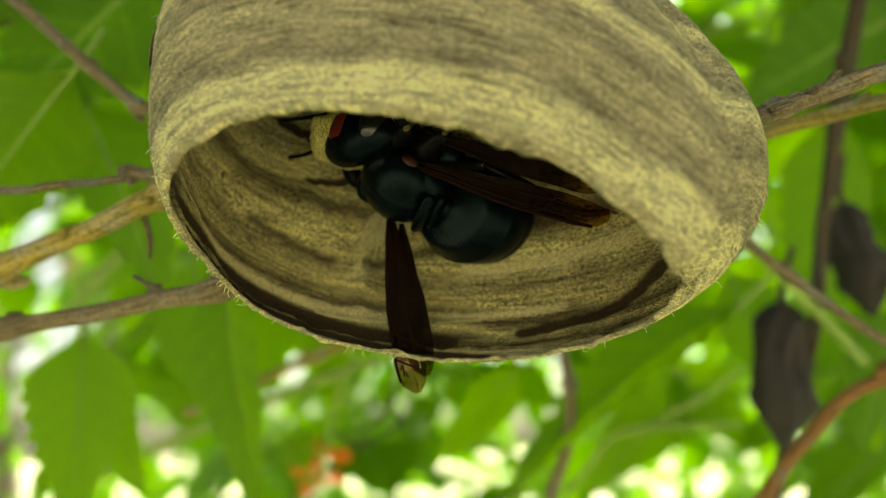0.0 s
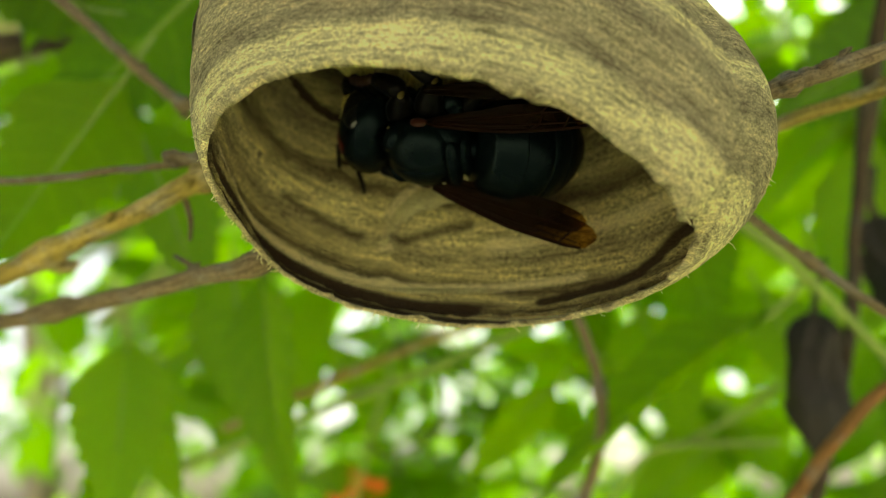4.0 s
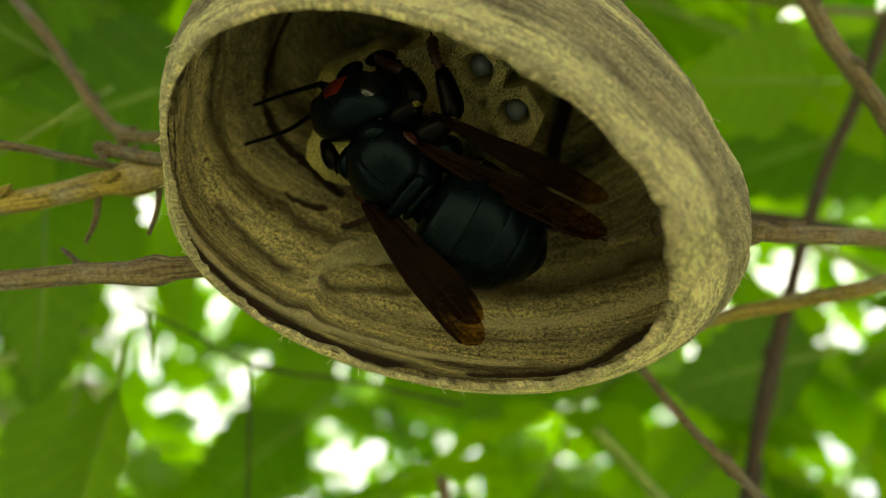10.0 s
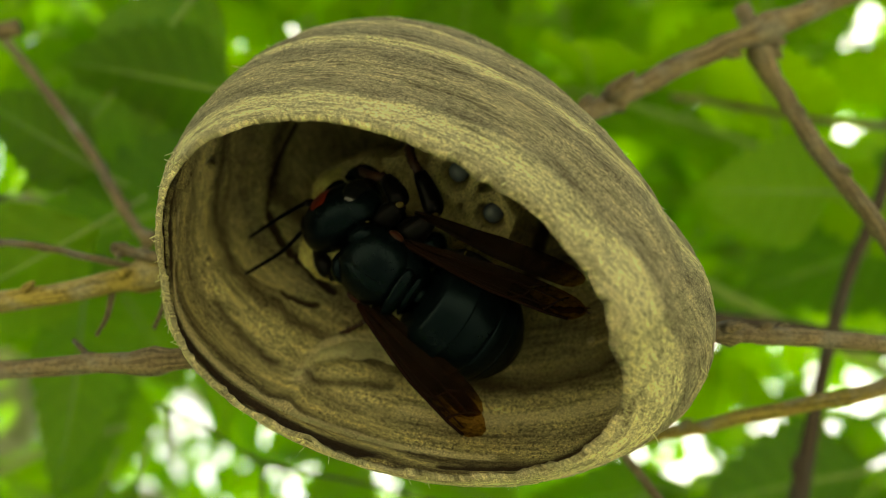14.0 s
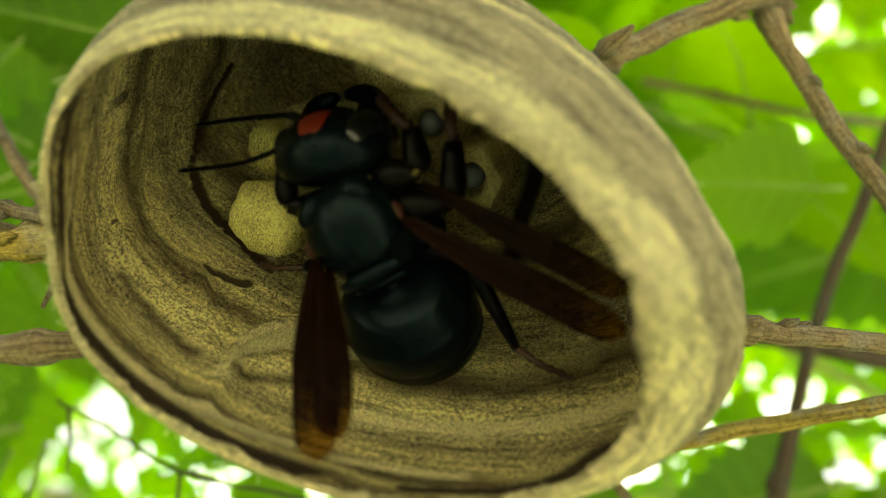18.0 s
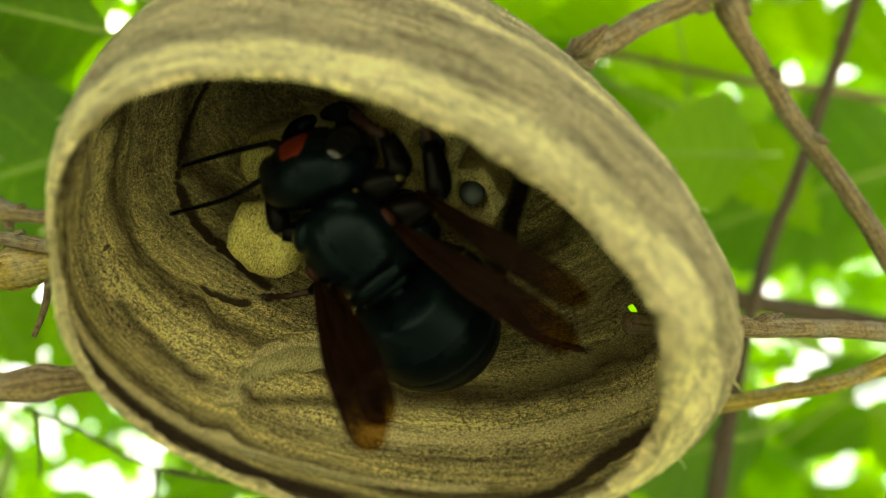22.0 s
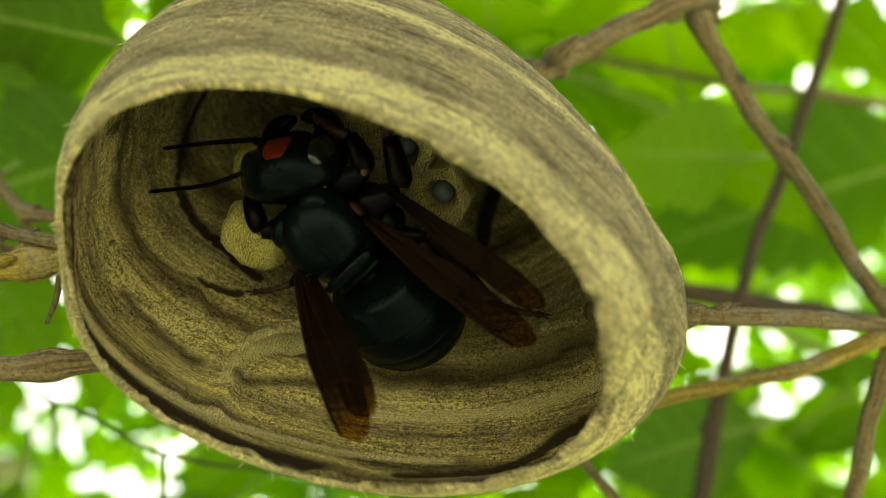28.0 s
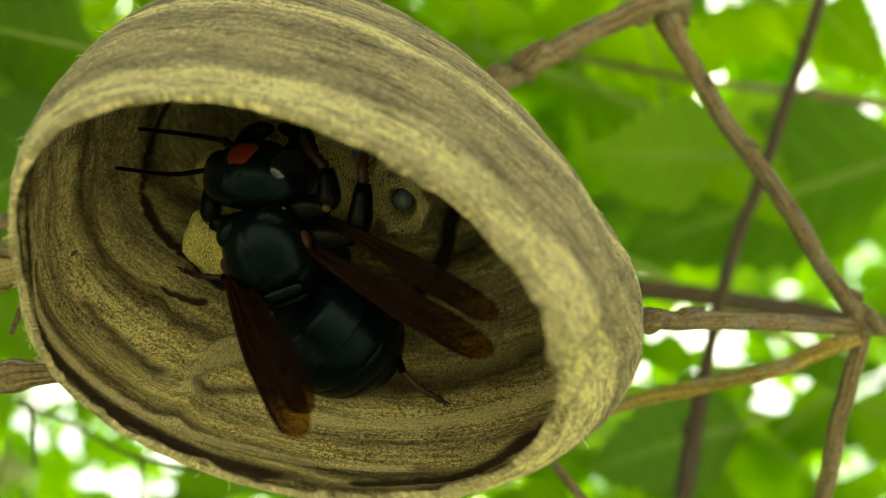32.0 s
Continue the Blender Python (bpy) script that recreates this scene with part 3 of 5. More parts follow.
def comb_at(i, j, h=0.0, pitch=0.86):
    """A place on the comb in cm: lattice steps i, j and height h up the axis."""
    return COMB_O + E1 * pitch * (i + 0.5 * j) + E2 * pitch * 0.866 * j + AX * h


def cell(parent, i, j, drop, kind):
    """One six-sided paper cell, open below, with its cap or its larva."""
    bm = bmesh.new()
    rings = []
    hole = {"larva": 0.25, "": 0.36}.get(kind, 0.4)
    for h, r in ((1.0, 0.42), (0.6, 0.455), (0.3, 0.45), (0.1 - drop, 0.455), (-drop, 0.475), (-drop - 0.05, 0.47), (-drop - 0.02, 0.44), (-drop - 0.01, 0.5 * (0.44 + hole)), (-drop - 0.02, hole + 0.02), (0.03 - drop, hole), (0.25, hole), (0.55, hole * 0.9)):
        c = comb_at(i, j, h)
        ring = []
        for k in range(48):
            a = 2 * math.pi * k / 48 + radians(30)
            six = 1.0 / max(abs(math.cos((a % (math.pi / 3)) - math.pi / 6)), 0.01) * 0.93
            if r < 0.42 and h < 0.9:
                six = 1 + (six - 1) * 0.4
            u = E1 * math.cos(a) + E2 * math.sin(a)
            wob = 1 + 0.08 * noise.noise((c + u * 0.5) * 2.3)
            frill = 0.09 * noise.noise((c + u * r) * 3.1) + (0.17 * noise.noise((c + u * r) * 8.0) if r > 0.46 else 0.0) if h <= 0.05 - drop else 0.0
            ring.append((c + u * r * six * wob + AX * frill) * CM)
        rings.append(ring)
    loft(bm, rings)
    ob = part("cell", bm, M_COMB, parent)
    if kind in ("cap", "bud", "lid"):
        bm = bmesh.new()
        rings = []
        high, size = {"cap": (0.46, 0.57), "bud": (0.5, 0.44)}.get(kind, (0.05, 0.44))
        for u in (0.0, 0.12, 0.25, 0.4, 0.55, 0.7, 0.82, 0.92, 0.99):
            c = comb_at(i, j, (0.05 if kind == "lid" else 0.0) - drop - high * math.sin(u * math.pi / 2))
            rr = size * math.cos(u * math.pi / 2) ** (1.0 if kind == "lid" else 0.6)
            ring = []
            for k in range(30):
                a = 2 * math.pi * k / 30 + radians(30)
                six = 1 + (1.0 / abs(math.cos((a % (math.pi / 3)) - math.pi / 6)) * 0.93 - 1) * (1 - u)
                q = c + (E1 * math.cos(a) + E2 * math.sin(a)) * rr * six
                bulge = (0.05 if kind == "lid" else 0.10) * noise.noise(q * 2.0) + 0.05 * noise.noise(q * 6.0) + 0.02 * noise.noise(q * 17.0)
                ring.append((q - AX * bulge + (q - c) * bulge) * CM)
            rings.append(ring)
        part("cocoon_cap", loft(bm, rings), M_COMB if kind == "lid" else M_CAP, ob, "" if kind == "lid" else "pale yellow silk cap")
    if kind == "larva":
        bm = bmesh.new()
        blob(bm, comb_at(i, j, 0.2 - drop) * CM, (0.175 * CM,) * 3, 20)
        part("larva", bm, M_LARVA, ob, "grey larva head in its cell")
    return ob


comb = thing("comb", "small tan paper comb with capped and open cells inside the nest", "comb")
for i, j, drop, kind in ((0, 0, 0.0, "larva"), (1, 0, 0.02, "larva"), (2, 0, -0.15, "lid"), (0, 1, 0.03, "lid"), (1, 1, 0.08, "lid"), (0, 2, 0.02, "lid"),
                         (1, 2, -0.05, "lid"), (-1, 2, -0.3, ""), (0, 3, -0.35, "lid"), (-0.3, 3.35, 0.5, "cap"), (0.8, 2.95, -0.32, "bud")):
    cell(comb, i, j, drop, kind)
bm = bmesh.new()
c = comb_at(0.3, 2)
tube(bm, [(c + AX * h) * CM for h in (0.7, 1.2, 1.7, 2.5)], [0.006, 0.002, 0.0025, 0.006], 10)
part("pedicel", bm, M_COMB, comb, "dark paper stalk that holds the comb")

# ---- the wasp: y ahead, z its back, in its own space ----
wasp = thing("wasp", "large glossy black wasp with a red brow clinging to the comb", "wasp")


def ball(centre, radii, seg=24, turn=None):
    return blob(bmesh.new(), cm(*centre), cm(*radii), seg, turn)


def wasp_thorax():
    """The thorax: a domed back plate, shoulder collar, and the narrow plates behind it."""
    thorax = part("thorax", ball((0, -0.04, -0.08), (0.66, 0.74, 0.56), 32), M_BLACK, wasp)
    bm = ball((0, 0.05, 0.06), (0.655, 0.66, 0.54), 40)
    for v in bm.verts:
        # a faint furrow along the middle and two short ones beside it
        x, y, z = (q / CM for q in v.co)
        if z > 0.1:
            dip = 0.018 * math.exp(-(x / 0.025) ** 2) + 0.014 * (math.exp(-((x - 0.26) / 0.03) ** 2) + math.exp(-((x + 0.26) / 0.03) ** 2)) * max(0.0, min(1.0, 0.6 - 2 * y))
            v.co.z -= dip * CM
    part("scutum", bm, M_BLACK, thorax)
    for side in (-1, 1):
        bm = ball((0.34 * side, 0.48, 0.1), (0.28, 0.2, 0.34), 18, Matrix.Rotation(radians(-38 * side), 4, "Z"))
        part("collar_lobe", bm, M_BLACK, thorax)
    bm = bmesh.new()
    loft(bm, oval_rings([(-0.64, 0.2, 0.08, 0.3), (-0.6, 0.4, 0.14, 0.33), (-0.52, 0.46, 0.17, 0.36), (-0.46, 0.44, 0.15, 0.38), (-0.43, 0.3, 0.08, 0.39)], 28))
    part("scutellum", bm, M_BLACK, thorax)
    bm = bmesh.new()
    loft(bm, oval_rings([(-0.76, 0.2, 0.1, 0.12), (-0.73, 0.34, 0.16, 0.16), (-0.67, 0.4, 0.18, 0.2), (-0.63, 0.34, 0.14, 0.22)], 24))
    part("rear_plate", bm, M_BLACK, thorax)
    part("wing_base_plate", ball((-0.57, 0.06, 0.27), (0.1, 0.15, 0.08), 14), M_TEGULA, thorax, "small red-brown plate at the wing root")
    part("wing_base_plate", ball((0.6, 0.02, 0.12), (0.09, 0.15, 0.1), 14), M_TEGULA, thorax, "small red-brown plate at the wing root")
    part("shoulder_spot", ball((0.5, 0.5, 0.18), (0.07, 0.05, 0.05), 10), M_SPOT, thorax, "small dull yellow spot")
    for side in (-1, 1):
        for y, size in ((0.36, 0.24), (-0.02, 0.3), (-0.42, 0.28)):
            part("hip_joint", ball((0.46 * side + 0.08, y, -0.42), (size + 0.04 * side, size * 0.9, size), 16), M_BLACK, thorax)
    bm = bmesh.new()
    tube(bm, [cm(0, -0.6, -0.04), cm(0, -0.72, 0), cm(0, -0.82, 0)], [0.0022, 0.0012, 0.0018], 12)
    part("waist", bm, M_BLACK, wasp)


def wasp_abdomen():
    """The abdomen with its pivot at the waist: a flat-faced first ring, then rings slipped under each other."""
    bm = bmesh.new()
    st = [(0.04, 0.1, 0.1, 0), (-0.02, 0.16, 0.15, 0), (-0.04, 0.38, 0.35, 0), (-0.055, 0.52, 0.48, 0), (-0.08, 0.62, 0.57, 0), (-0.1, 0.67, 0.62, 0), (-0.14, 0.705, 0.65, 0), (-0.22, 0.75, 0.69, 0), (-0.34, 0.82, 0.75, 0), (-0.46, 0.875, 0.8, 0), (-0.5, 0.9, 0.825, 0), (-0.525, 0.915, 0.84, 0), (-0.545, 0.91, 0.835, 0), (-0.55, 0.89, 0.81, 0), (-0.53, 0.84, 0.76, 0)]
    ab = part("abdomen", loft(bm, oval_rings(st, 40)), M_BLACK, wasp)
    edge = [(-0.5, 0.87, 0.79), (-1.0, 0.92, 0.83), (-1.32, 0.83, 0.75), (-1.57, 0.66, 0.6), (-1.76, 0.44, 0.4)]
    for (y0, w0, h0), (y1, w1, h1) in zip(edge, edge[1:]):
        bm = bmesh.new()
        st = [(y0 + 0.05, w0 * 0.85, h0 * 0.85, 0)]
        for q in range(8):
            t = q / 7
            bow = 1 + 0.03 * math.sin(math.pi * t)
            st.append((y0 + (y1 - y0) * t, (w0 + (w1 - w0) * t) * bow, (h0 + (h1 - h0) * t) * bow, 0))
        st += [(y1 - 0.014, w1 * 0.985, h1 * 0.985, 0), (y1 + 0.03, w1 * 0.9, h1 * 0.9, 0)]
        part("abdomen_ring", loft(bm, oval_rings(st, 36)), M_BLACK, ab)
    bm = bmesh.new()
    part("abdomen_tip", loft(bm, oval_rings([(-1.7, 0.45, 0.41, 0), (-1.84, 0.32, 0.3, -0.02), (-1.93, 0.18, 0.17, -0.05), (-1.98, 0.04, 0.04, -0.07)], 24)), M_BLACK, ab)
    return ab


HEAD_C, HEAD_R = Vector((0, 0.45, -0.08)), Vector((0.73, 0.54, 0.63))


def on_head(across, tilt, lift=1.0):
    """A place on the head in cm: across -1..1 of its width, tilt in degrees up from straight ahead."""
    k = math.sqrt(max(0.0, 1 - across * across)) * lift
    return HEAD_C + Vector((across * HEAD_R.x * lift, math.cos(radians(tilt)) * HEAD_R.y * k, math.sin(radians(tilt)) * HEAD_R.z * k))


def head_patch(outline, n, mat, name, h, label, lift=1.025):
    """A plate that lies on the head; outline(v) gives its half width at v from 0 (top) to 1 (bottom), with the tilts of both ends."""
    width, top, bottom = outline
    bm = bmesh.new()
    rows = []
    for j in range(n + 1):
        v = j / n
        w = width(v)
        rows.append([bm.verts.new(on_head(w * u, top + (bottom - top) * v, lift - 0.02 * abs(u) ** 4) * CM) for u in (-1, -0.75, -0.5, -0.25, 0, 0.25, 0.5, 0.75, 1)])
    for a, b in zip(rows, rows[1:]):
        for k in range(8):
            bm.faces.new((a[k], a[k + 1], b[k + 1], b[k]))
    bmesh.ops.solidify(bm, geom=bm.faces[:], thickness=0.0004)
    bmesh.ops.recalc_face_normals(bm, faces=bm.faces[:])
    return part(name, bm, mat, h, label)


def wasp_head():
    """The head, its own pivot at the neck."""
    bm = ball(HEAD_C, HEAD_R, 40)
    for v in bm.verts:
        # flatter at the nape, squarer at the temples
        p = v.co / CM - HEAD_C
        if p.y < 0:
            v.co.y += 0.12 * CM * min(1.0, -p.y / 0.5) ** 2
        v.co.x *= 1 + 0.05 * math.exp(-((p.z - 0.1) / 0.3) ** 2)
    h = part("head", bm, M_BLACK, wasp)
    for side in (-1, 1):
        part("eye", ball((0.55 * side, 0.55, -0.06), (0.2, 0.33, 0.47), 22, Matrix.Rotation(radians(-16 * side), 4, "Y")), M_EYE, h, "glossy black compound eye")
        bm = bmesh.new()
        tube(bm, smooth_line([cm(0.36 * side, 0.66, -0.5), cm(0.42 * side, 0.95, -0.62), cm(0.3 * side, 1.15, -0.66), cm(0.05 * side, 1.2, -0.64)], 3), [0.0022, 0.0024, 0.0024, 0.0022, 0.002, 0.0018, 0.0015, 0.0012, 0.001, 0.0005], 12)
        part("mandible", bm, M_BLACK, h)
    head_patch((lambda v: 0.2 + 0.1 * v - 0.07 * (2 * v - 1) ** 4, 64, 26), 8, M_RED, "brow", h, "red-brown patch above the face")
    head_patch((lambda v: 0.46 - 0.16 * v, 4, -34), 8, M_BLACK, "clypeus", h, "", 1.05)
    for x, tilt in ((0.0, 74), (-0.1, 82), (0.1, 82)):
        part("ocellus", ball(on_head(x, tilt, 1.0), (0.034, 0.034, 0.03), 10), M_BLACK, h)
    for base, bend, mid, end in (((-0.2, 0.86, 0.12), (-0.38, 1.0, 0.12), (-1.1, 1.1, 0.02), (-1.9, 1.18, -0.12)), ((-0.2, 0.86, 0.1), (-0.56, 0.6, 0.26), (-1.2, 0.54, 0.18), (-2.15, 0.62, 0.08))):
        base, bend, mid, end = (Vector(p) for p in (base, bend, mid, end))
        bm = bmesh.new()
        tube(bm, [base * CM, base.lerp(bend, 0.5) * CM, bend * CM], [0.0006, 0.0007, 0.0006], 10)
        a = part("antenna", bm, M_LEG, h)
        bm = bmesh.new()
        line = smooth_line([bend * CM, mid * CM, end * CM], 11)
        tube(bm, line, [0.00042 * (1.0 if k % 2 else 0.88) * (1 - 0.25 * k / 22) for k in range(len(line))], 9)
        part("flagellum", bm, M_LEG, a)
    return h



def wing_shape(t, fat):
    """Front and rear edge of a folded wing at t of its length, in cm."""
    swell = fat * (0.16 + 0.84 * min(1.0, t / 0.5) ** 0.8)
    tip = 1.0 if t < 0.86 else math.sqrt(max(0.0, 1 - ((t - 0.86) / 0.141) ** 2))
    return -0.5 * swell * tip - 0.04 * t, 0.5 * swell * tip * (0.92 + 0.08 * math.cos(9 * t)) - 0.04 * t + 0.05 * (1 - tip)


def blade_mesh(length, fat, pleat):
    bm = bmesh.new()
    n, rows = 22, []
    for k in range(n + 1):
        t = k / n
        lo, hi = wing_shape(t, fat)
        rows.append([bm.verts.new(cm(lo + (hi - lo) * q, -length * t, 0.06 * math.sin(3 * t) + pleat * math.sin(q * 9.5 + 2 * t) * (1 - t) + 0.012 * math.sin(23 * t + 6 * q))) for q in (0, 0.14, 0.28, 0.42, 0.57, 0.71, 0.86, 1)])
    for a, b in zip(rows, rows[1:]):
        for k in range(7):
            bm.faces.new((a[k], a[k + 1], b[k + 1], b[k]))
    bmesh.ops.solidify(bm, geom=bm.faces[:], thickness=0.0001)
    return bm


def wing(length, fat, shift, turn, size):
    """A folded fore wing with its hind wing beside it."""
    w = part("wing", blade_mesh(length, fat, 0.035), M_WING, wasp, "long folded amber-brown wing")
    runs = [[(t, -0.94) for t in np.linspace(0, 0.93, 10)], [(t, -0.35 - 0.2 * t) for t in np.linspace(0.02, 0.9, 9)], [(t, 0.3) for t in np.linspace(0.05, 0.88, 9)],
            [(0.62, -0.9), (0.68, -0.5), (0.71, 0.3)], [(0.8, -0.9), (0.82, -0.5), (0.86, 0.3), (0.9, 0.75)], [(0.7, 0.3), (0.76, 0.85)]]
    for k, run in enumerate(runs):
        pts = []
        for t, q in run:
            lo, hi = wing_shape(t, fat)
            pts.append(cm(lo + (hi - lo) * (q + 1) / 2, -length * t, 0.06 * math.sin(3 * t) + 0.02))
        r = 0.00042 if k == 0 else 0.0002
        part("wing_vein", tube(bmesh.new(), pts, [r * (1 - 0.5 * i / len(pts)) for i in range(len(pts))], 6), M_VEIN, w)
    bm = blade_mesh(length * size, fat * 0.86, 0.03)
    bmesh.ops.transform(bm, matrix=Matrix.Translation(cm(*shift)) @ Matrix.Rotation(radians(turn), 4, "Z"), verts=bm.verts)
    part("hind_wing", bm, M_WING, w)
    return w


def leg(hip, knee, ankle, toe, thick=1.0):
    """A leg from hip to toe: thigh, shin and jointed foot with claws."""
    hip, knee, ankle, toe = (cm(*p) for p in (hip, knee, ankle, toe))
    bow = (knee - hip).orthogonal().normalized() * 0.0005
    bm = bmesh.new()
    tube(bm, smooth_line([hip, hip.lerp(knee, 0.45) + bow, knee], 4), [q * thick for q in (0.0011, 0.0014, 0.0015, 0.0015, 0.0014, 0.0012, 0.001, 0.0008, 0.0007)], 12)
    lg = part("leg", bm, M_LEG, wasp)
    bm = bmesh.new()
    tube(bm, smooth_line([knee, knee.lerp(ankle, 0.4) - bow, ankle], 3), [q * thick for q in (0.0006, 0.0009, 0.001, 0.001, 0.0009, 0.0008, 0.0006)], 10)
    part("shin", bm, M_LEG, lg)
    part("knee", ball(knee / CM, (0.035 * thick, 0.035 * thick, 0.06 * thick), 10), M_SPOT, lg, "dull yellow knee joint")
    bm = bmesh.new()
    way = smooth_line([ankle, ankle.lerp(toe, 0.5) + Vector((0, 0, 0.0008)), toe], 5)
    tube(bm, way, [(0.00055 if k % 2 else 0.00036) * thick for k in range(len(way))], 8)
    d = (toe - ankle).normalized()
    for s in (-1, 1):
        tube(bm, [toe, toe + d * 0.0006 + d.orthogonal() * 0.0005 * s, toe + d * 0.0011 + d.orthogonal() * 0.0004 * s], [0.00022, 0.00018, 0.00006], 5)
    part("foot", bm, M_FOOT, lg, "rusty brown jointed foot")


wasp_thorax()
abdomen_part = wasp_abdomen()
head_part = wasp_head()
wing_l, wing_r = wing(2.78, 0.52, (0.13, -0.1, -0.05), 1.0, 0.88), wing(2.95, 0.42, (0.46, 0.0, -0.1), -1.0, 0.94)
leg((-0.45, -0.1, -0.4), (-0.9, -0.2, -0.35), (-1.23, -0.12, -0.45), (-1.85, 0.2, -0.5))
leg((0.4, -0.05, -0.3), (1.12, -0.22, -0.3), (1.45, 0.4, -0.5), (1.6, 0.85, -0.75), 1.75)
leg((0.35, 0.42, -0.3), (0.98, 0.3, -0.12), (1.12, 0.78, -0.3), (0.85, 1.3, -0.6), 1.75)
leg((-0.32, 0.42, -0.3), (-0.78, 0.72, -0.1), (-0.62, 1.2, -0.3), (-0.3, 1.5, -0.55), 1.5)
leg((0.42, -0.45, -0.4), (0.9, -0.95, -0.35), (0.84, -2.3, -0.5), (1.25, -2.9, -0.5), 1.1)
leg((-0.42, -0.45, -0.45), (-0.75, -0.85, -0.6), (-0.5, -1.4, -0.85), (-0.4, -1.8, -1.0), 0.85)


# ---- twigs ----
def twig(label, pts, r0, r1, mat, knots=(), wob=0.0):
    """A branch along points in cm, tapered, with uneven girth and swollen knots."""
    line = smooth_line([cm(*p) for p in pts], 8)
    n = len(line)
    radii = []
    for k in range(n):
        t = k / (n - 1)
        r = r0 + (r1 - r0) * t
        r *= 1 + 0.12 * noise.noise(Vector((pts[0][0] * 3, k * 0.9, 1.0)))
        for at in knots:
            r *= 1 + 0.55 * math.exp(-((t - at) / 0.03) ** 2)
        radii.append(r * CM)
        line[k] = line[k] + Vector((noise.noise(Vector((k * 0.35, pts[0][0], 0))), noise.noise(Vector((k * 0.35, pts[0][1], 9))), noise.noise(Vector((k * 0.35, pts[0][2], 5))))) * wob * CM
    bm = bmesh.new()
    tube(bm, line, radii, 14)
    for v in bm.verts:
        v.co += v.co.orthogonal().normalized() * noise.noise(v.co * 420) * 0.12 * max(r0, r1) * CM
    th = thing("twig", label, "twig", "twigs round the nest")
    part("stem", bm, mat, th)
    rr = random.Random(int(1000 * abs(pts[0][0])))
    for at in list(knots) + [rr.uniform(0.1, 0.9) for _ in range(3)]:
        # a knot: a leaf scar with a worn bud on the bark
        k = min(n - 2, max(1, int(at * (n - 1))))
        d = (line[k + 1] - line[k - 1]).normalized()
        o = (d.orthogonal() * math.cos(rr.uniform(0, 6.28)) + d.cross(d.orthogonal()) * math.sin(rr.uniform(0, 6.28))).normalized()
        bm = bmesh.new()
        r = radii[k]
        e = line[k] + o * r * 0.7
        tube(bm, [e - d * r * 0.6, e + o * r * 0.35, e + o * r * rr.uniform(0.5, 0.9) + d * r * 0.7, e + o * r * rr.uniform(0.6, 1.1) + d * r * 1.2], [r * 0.35, r * 0.55, r * 0.36, r * 0.12], 7)
        part("bud_scar", bm, mat, th)
    return th


def twiglet(parent, a, b, r, mat):
    bm = bmesh.new()
    pts = [cm(*a), (cm(*a) + cm(*b)) / 2 + Vector((0.0008, 0.0004, -0.0006)), cm(*b)]
    tube(bm, smooth_line(pts, 4), [r * CM * (1 - 0.5 * k / 8) for k in range(9)], 8)
    part("side_shoot", bm, mat, parent)


twig("brown bare twig that bends down to the nest", [(-13.7, 17.3, 155.0), (-9.2, 16.6, 151.05), (-7.4, 16.6, 149.4), (-6.5, 16.6, 148.6), (-5.7, 16.1, 147.95), (-4.0, 15.0, 147.4)], 0.13, 0.12, M_BARK, (0.75,), 0.05)
twig("short grey broken twig stub at the nest wall", [(-5.6, 14.7, 146.2), (-4.8, 14.4, 146.0), (-3.6, 13.9, 145.8)], 0.11, 0.1, M_BARK, (0.1,), 0.02)
twig("thin brown twig beside the nest", [(-15.5, 21.0, 147.8), (-11.3, 17.6, 146.9), (-8.0, 15.4, 146.1), (-6.8, 15.1, 146.1), (-5.5, 15.1, 146.2), (-4.4, 14.9, 146.2)], 0.08, 0.07, M_BARK, (), 0.03)
t4 = twig("thick yellow-brown twig that carries the nest", [(-14.5, 18.6, 142.8), (-11.0, 16.9, 143.9), (-8.3, 16.1, 144.8), (-5.4, 15.0, 145.62), (-3.7, 14.3, 146.1)], 0.21, 0.2, M_BARKY, (0.5, 0.82), 0.06)
t5 = twig("grey-brown knotty twig under the nest wall", [(-16, 21.2, 143.6), (-12.2, 19.0, 143.8), (-8.5, 16.9, 143.8), (-4.8, 15.1, 143.98), (-3.0, 14.4, 144.2)], 0.15, 0.18, M_BARK, (0.5, 0.86), 0.06)
t6 = twig("forked brown twig with broken tip", [(-11.0, 14.8, 152.1), (-12.9, 15.6, 151.1), (-12.7, 16.2, 150.6), (-12.7, 18.3, 148.4), (-12.3, 19.9, 146.2)], 0.2, 0.16, M_BARK, (0.25, 0.97), 0.05)
twiglet(t6, (-12.6, 15.7, 150.9), (-14.1, 19.5, 147.7), 0.16, M_BARK)
twiglet(t6, (-12.9, 15.6, 151.1), (-15.4, 16.2, 152.1), 0.16, M_BARK)
twiglet(t6, (-13.0, 15.7, 150.9), (-15.1, 17.1, 150.9), 0.18, M_BARK)
twiglet(t4, (-5.4, 15.1, 145.7), (-5.3, 15.5, 144.8), 0.07, M_BARK)
twiglet(t4, (-4.5, 14.6, 146.1), (-4.3, 15.1, 145.0), 0.07, M_BARK)
twiglet(t5, (-4.7, 15.1, 144.0), (-5.5, 15.3, 144.45), 0.08, M_BARK)
twig("straight grey-brown twig that runs out from the nest wall", [(3.4, 12.5, 145.7), (5.0, 12.6, 146.2), (5.5, 12.6, 146.4), (7.4, 12.75, 147.1), (9.6, 13.0, 147.85), (15, 13.4, 149.7)], 0.15, 0.16, M_BARK, (0.22,), 0.04)
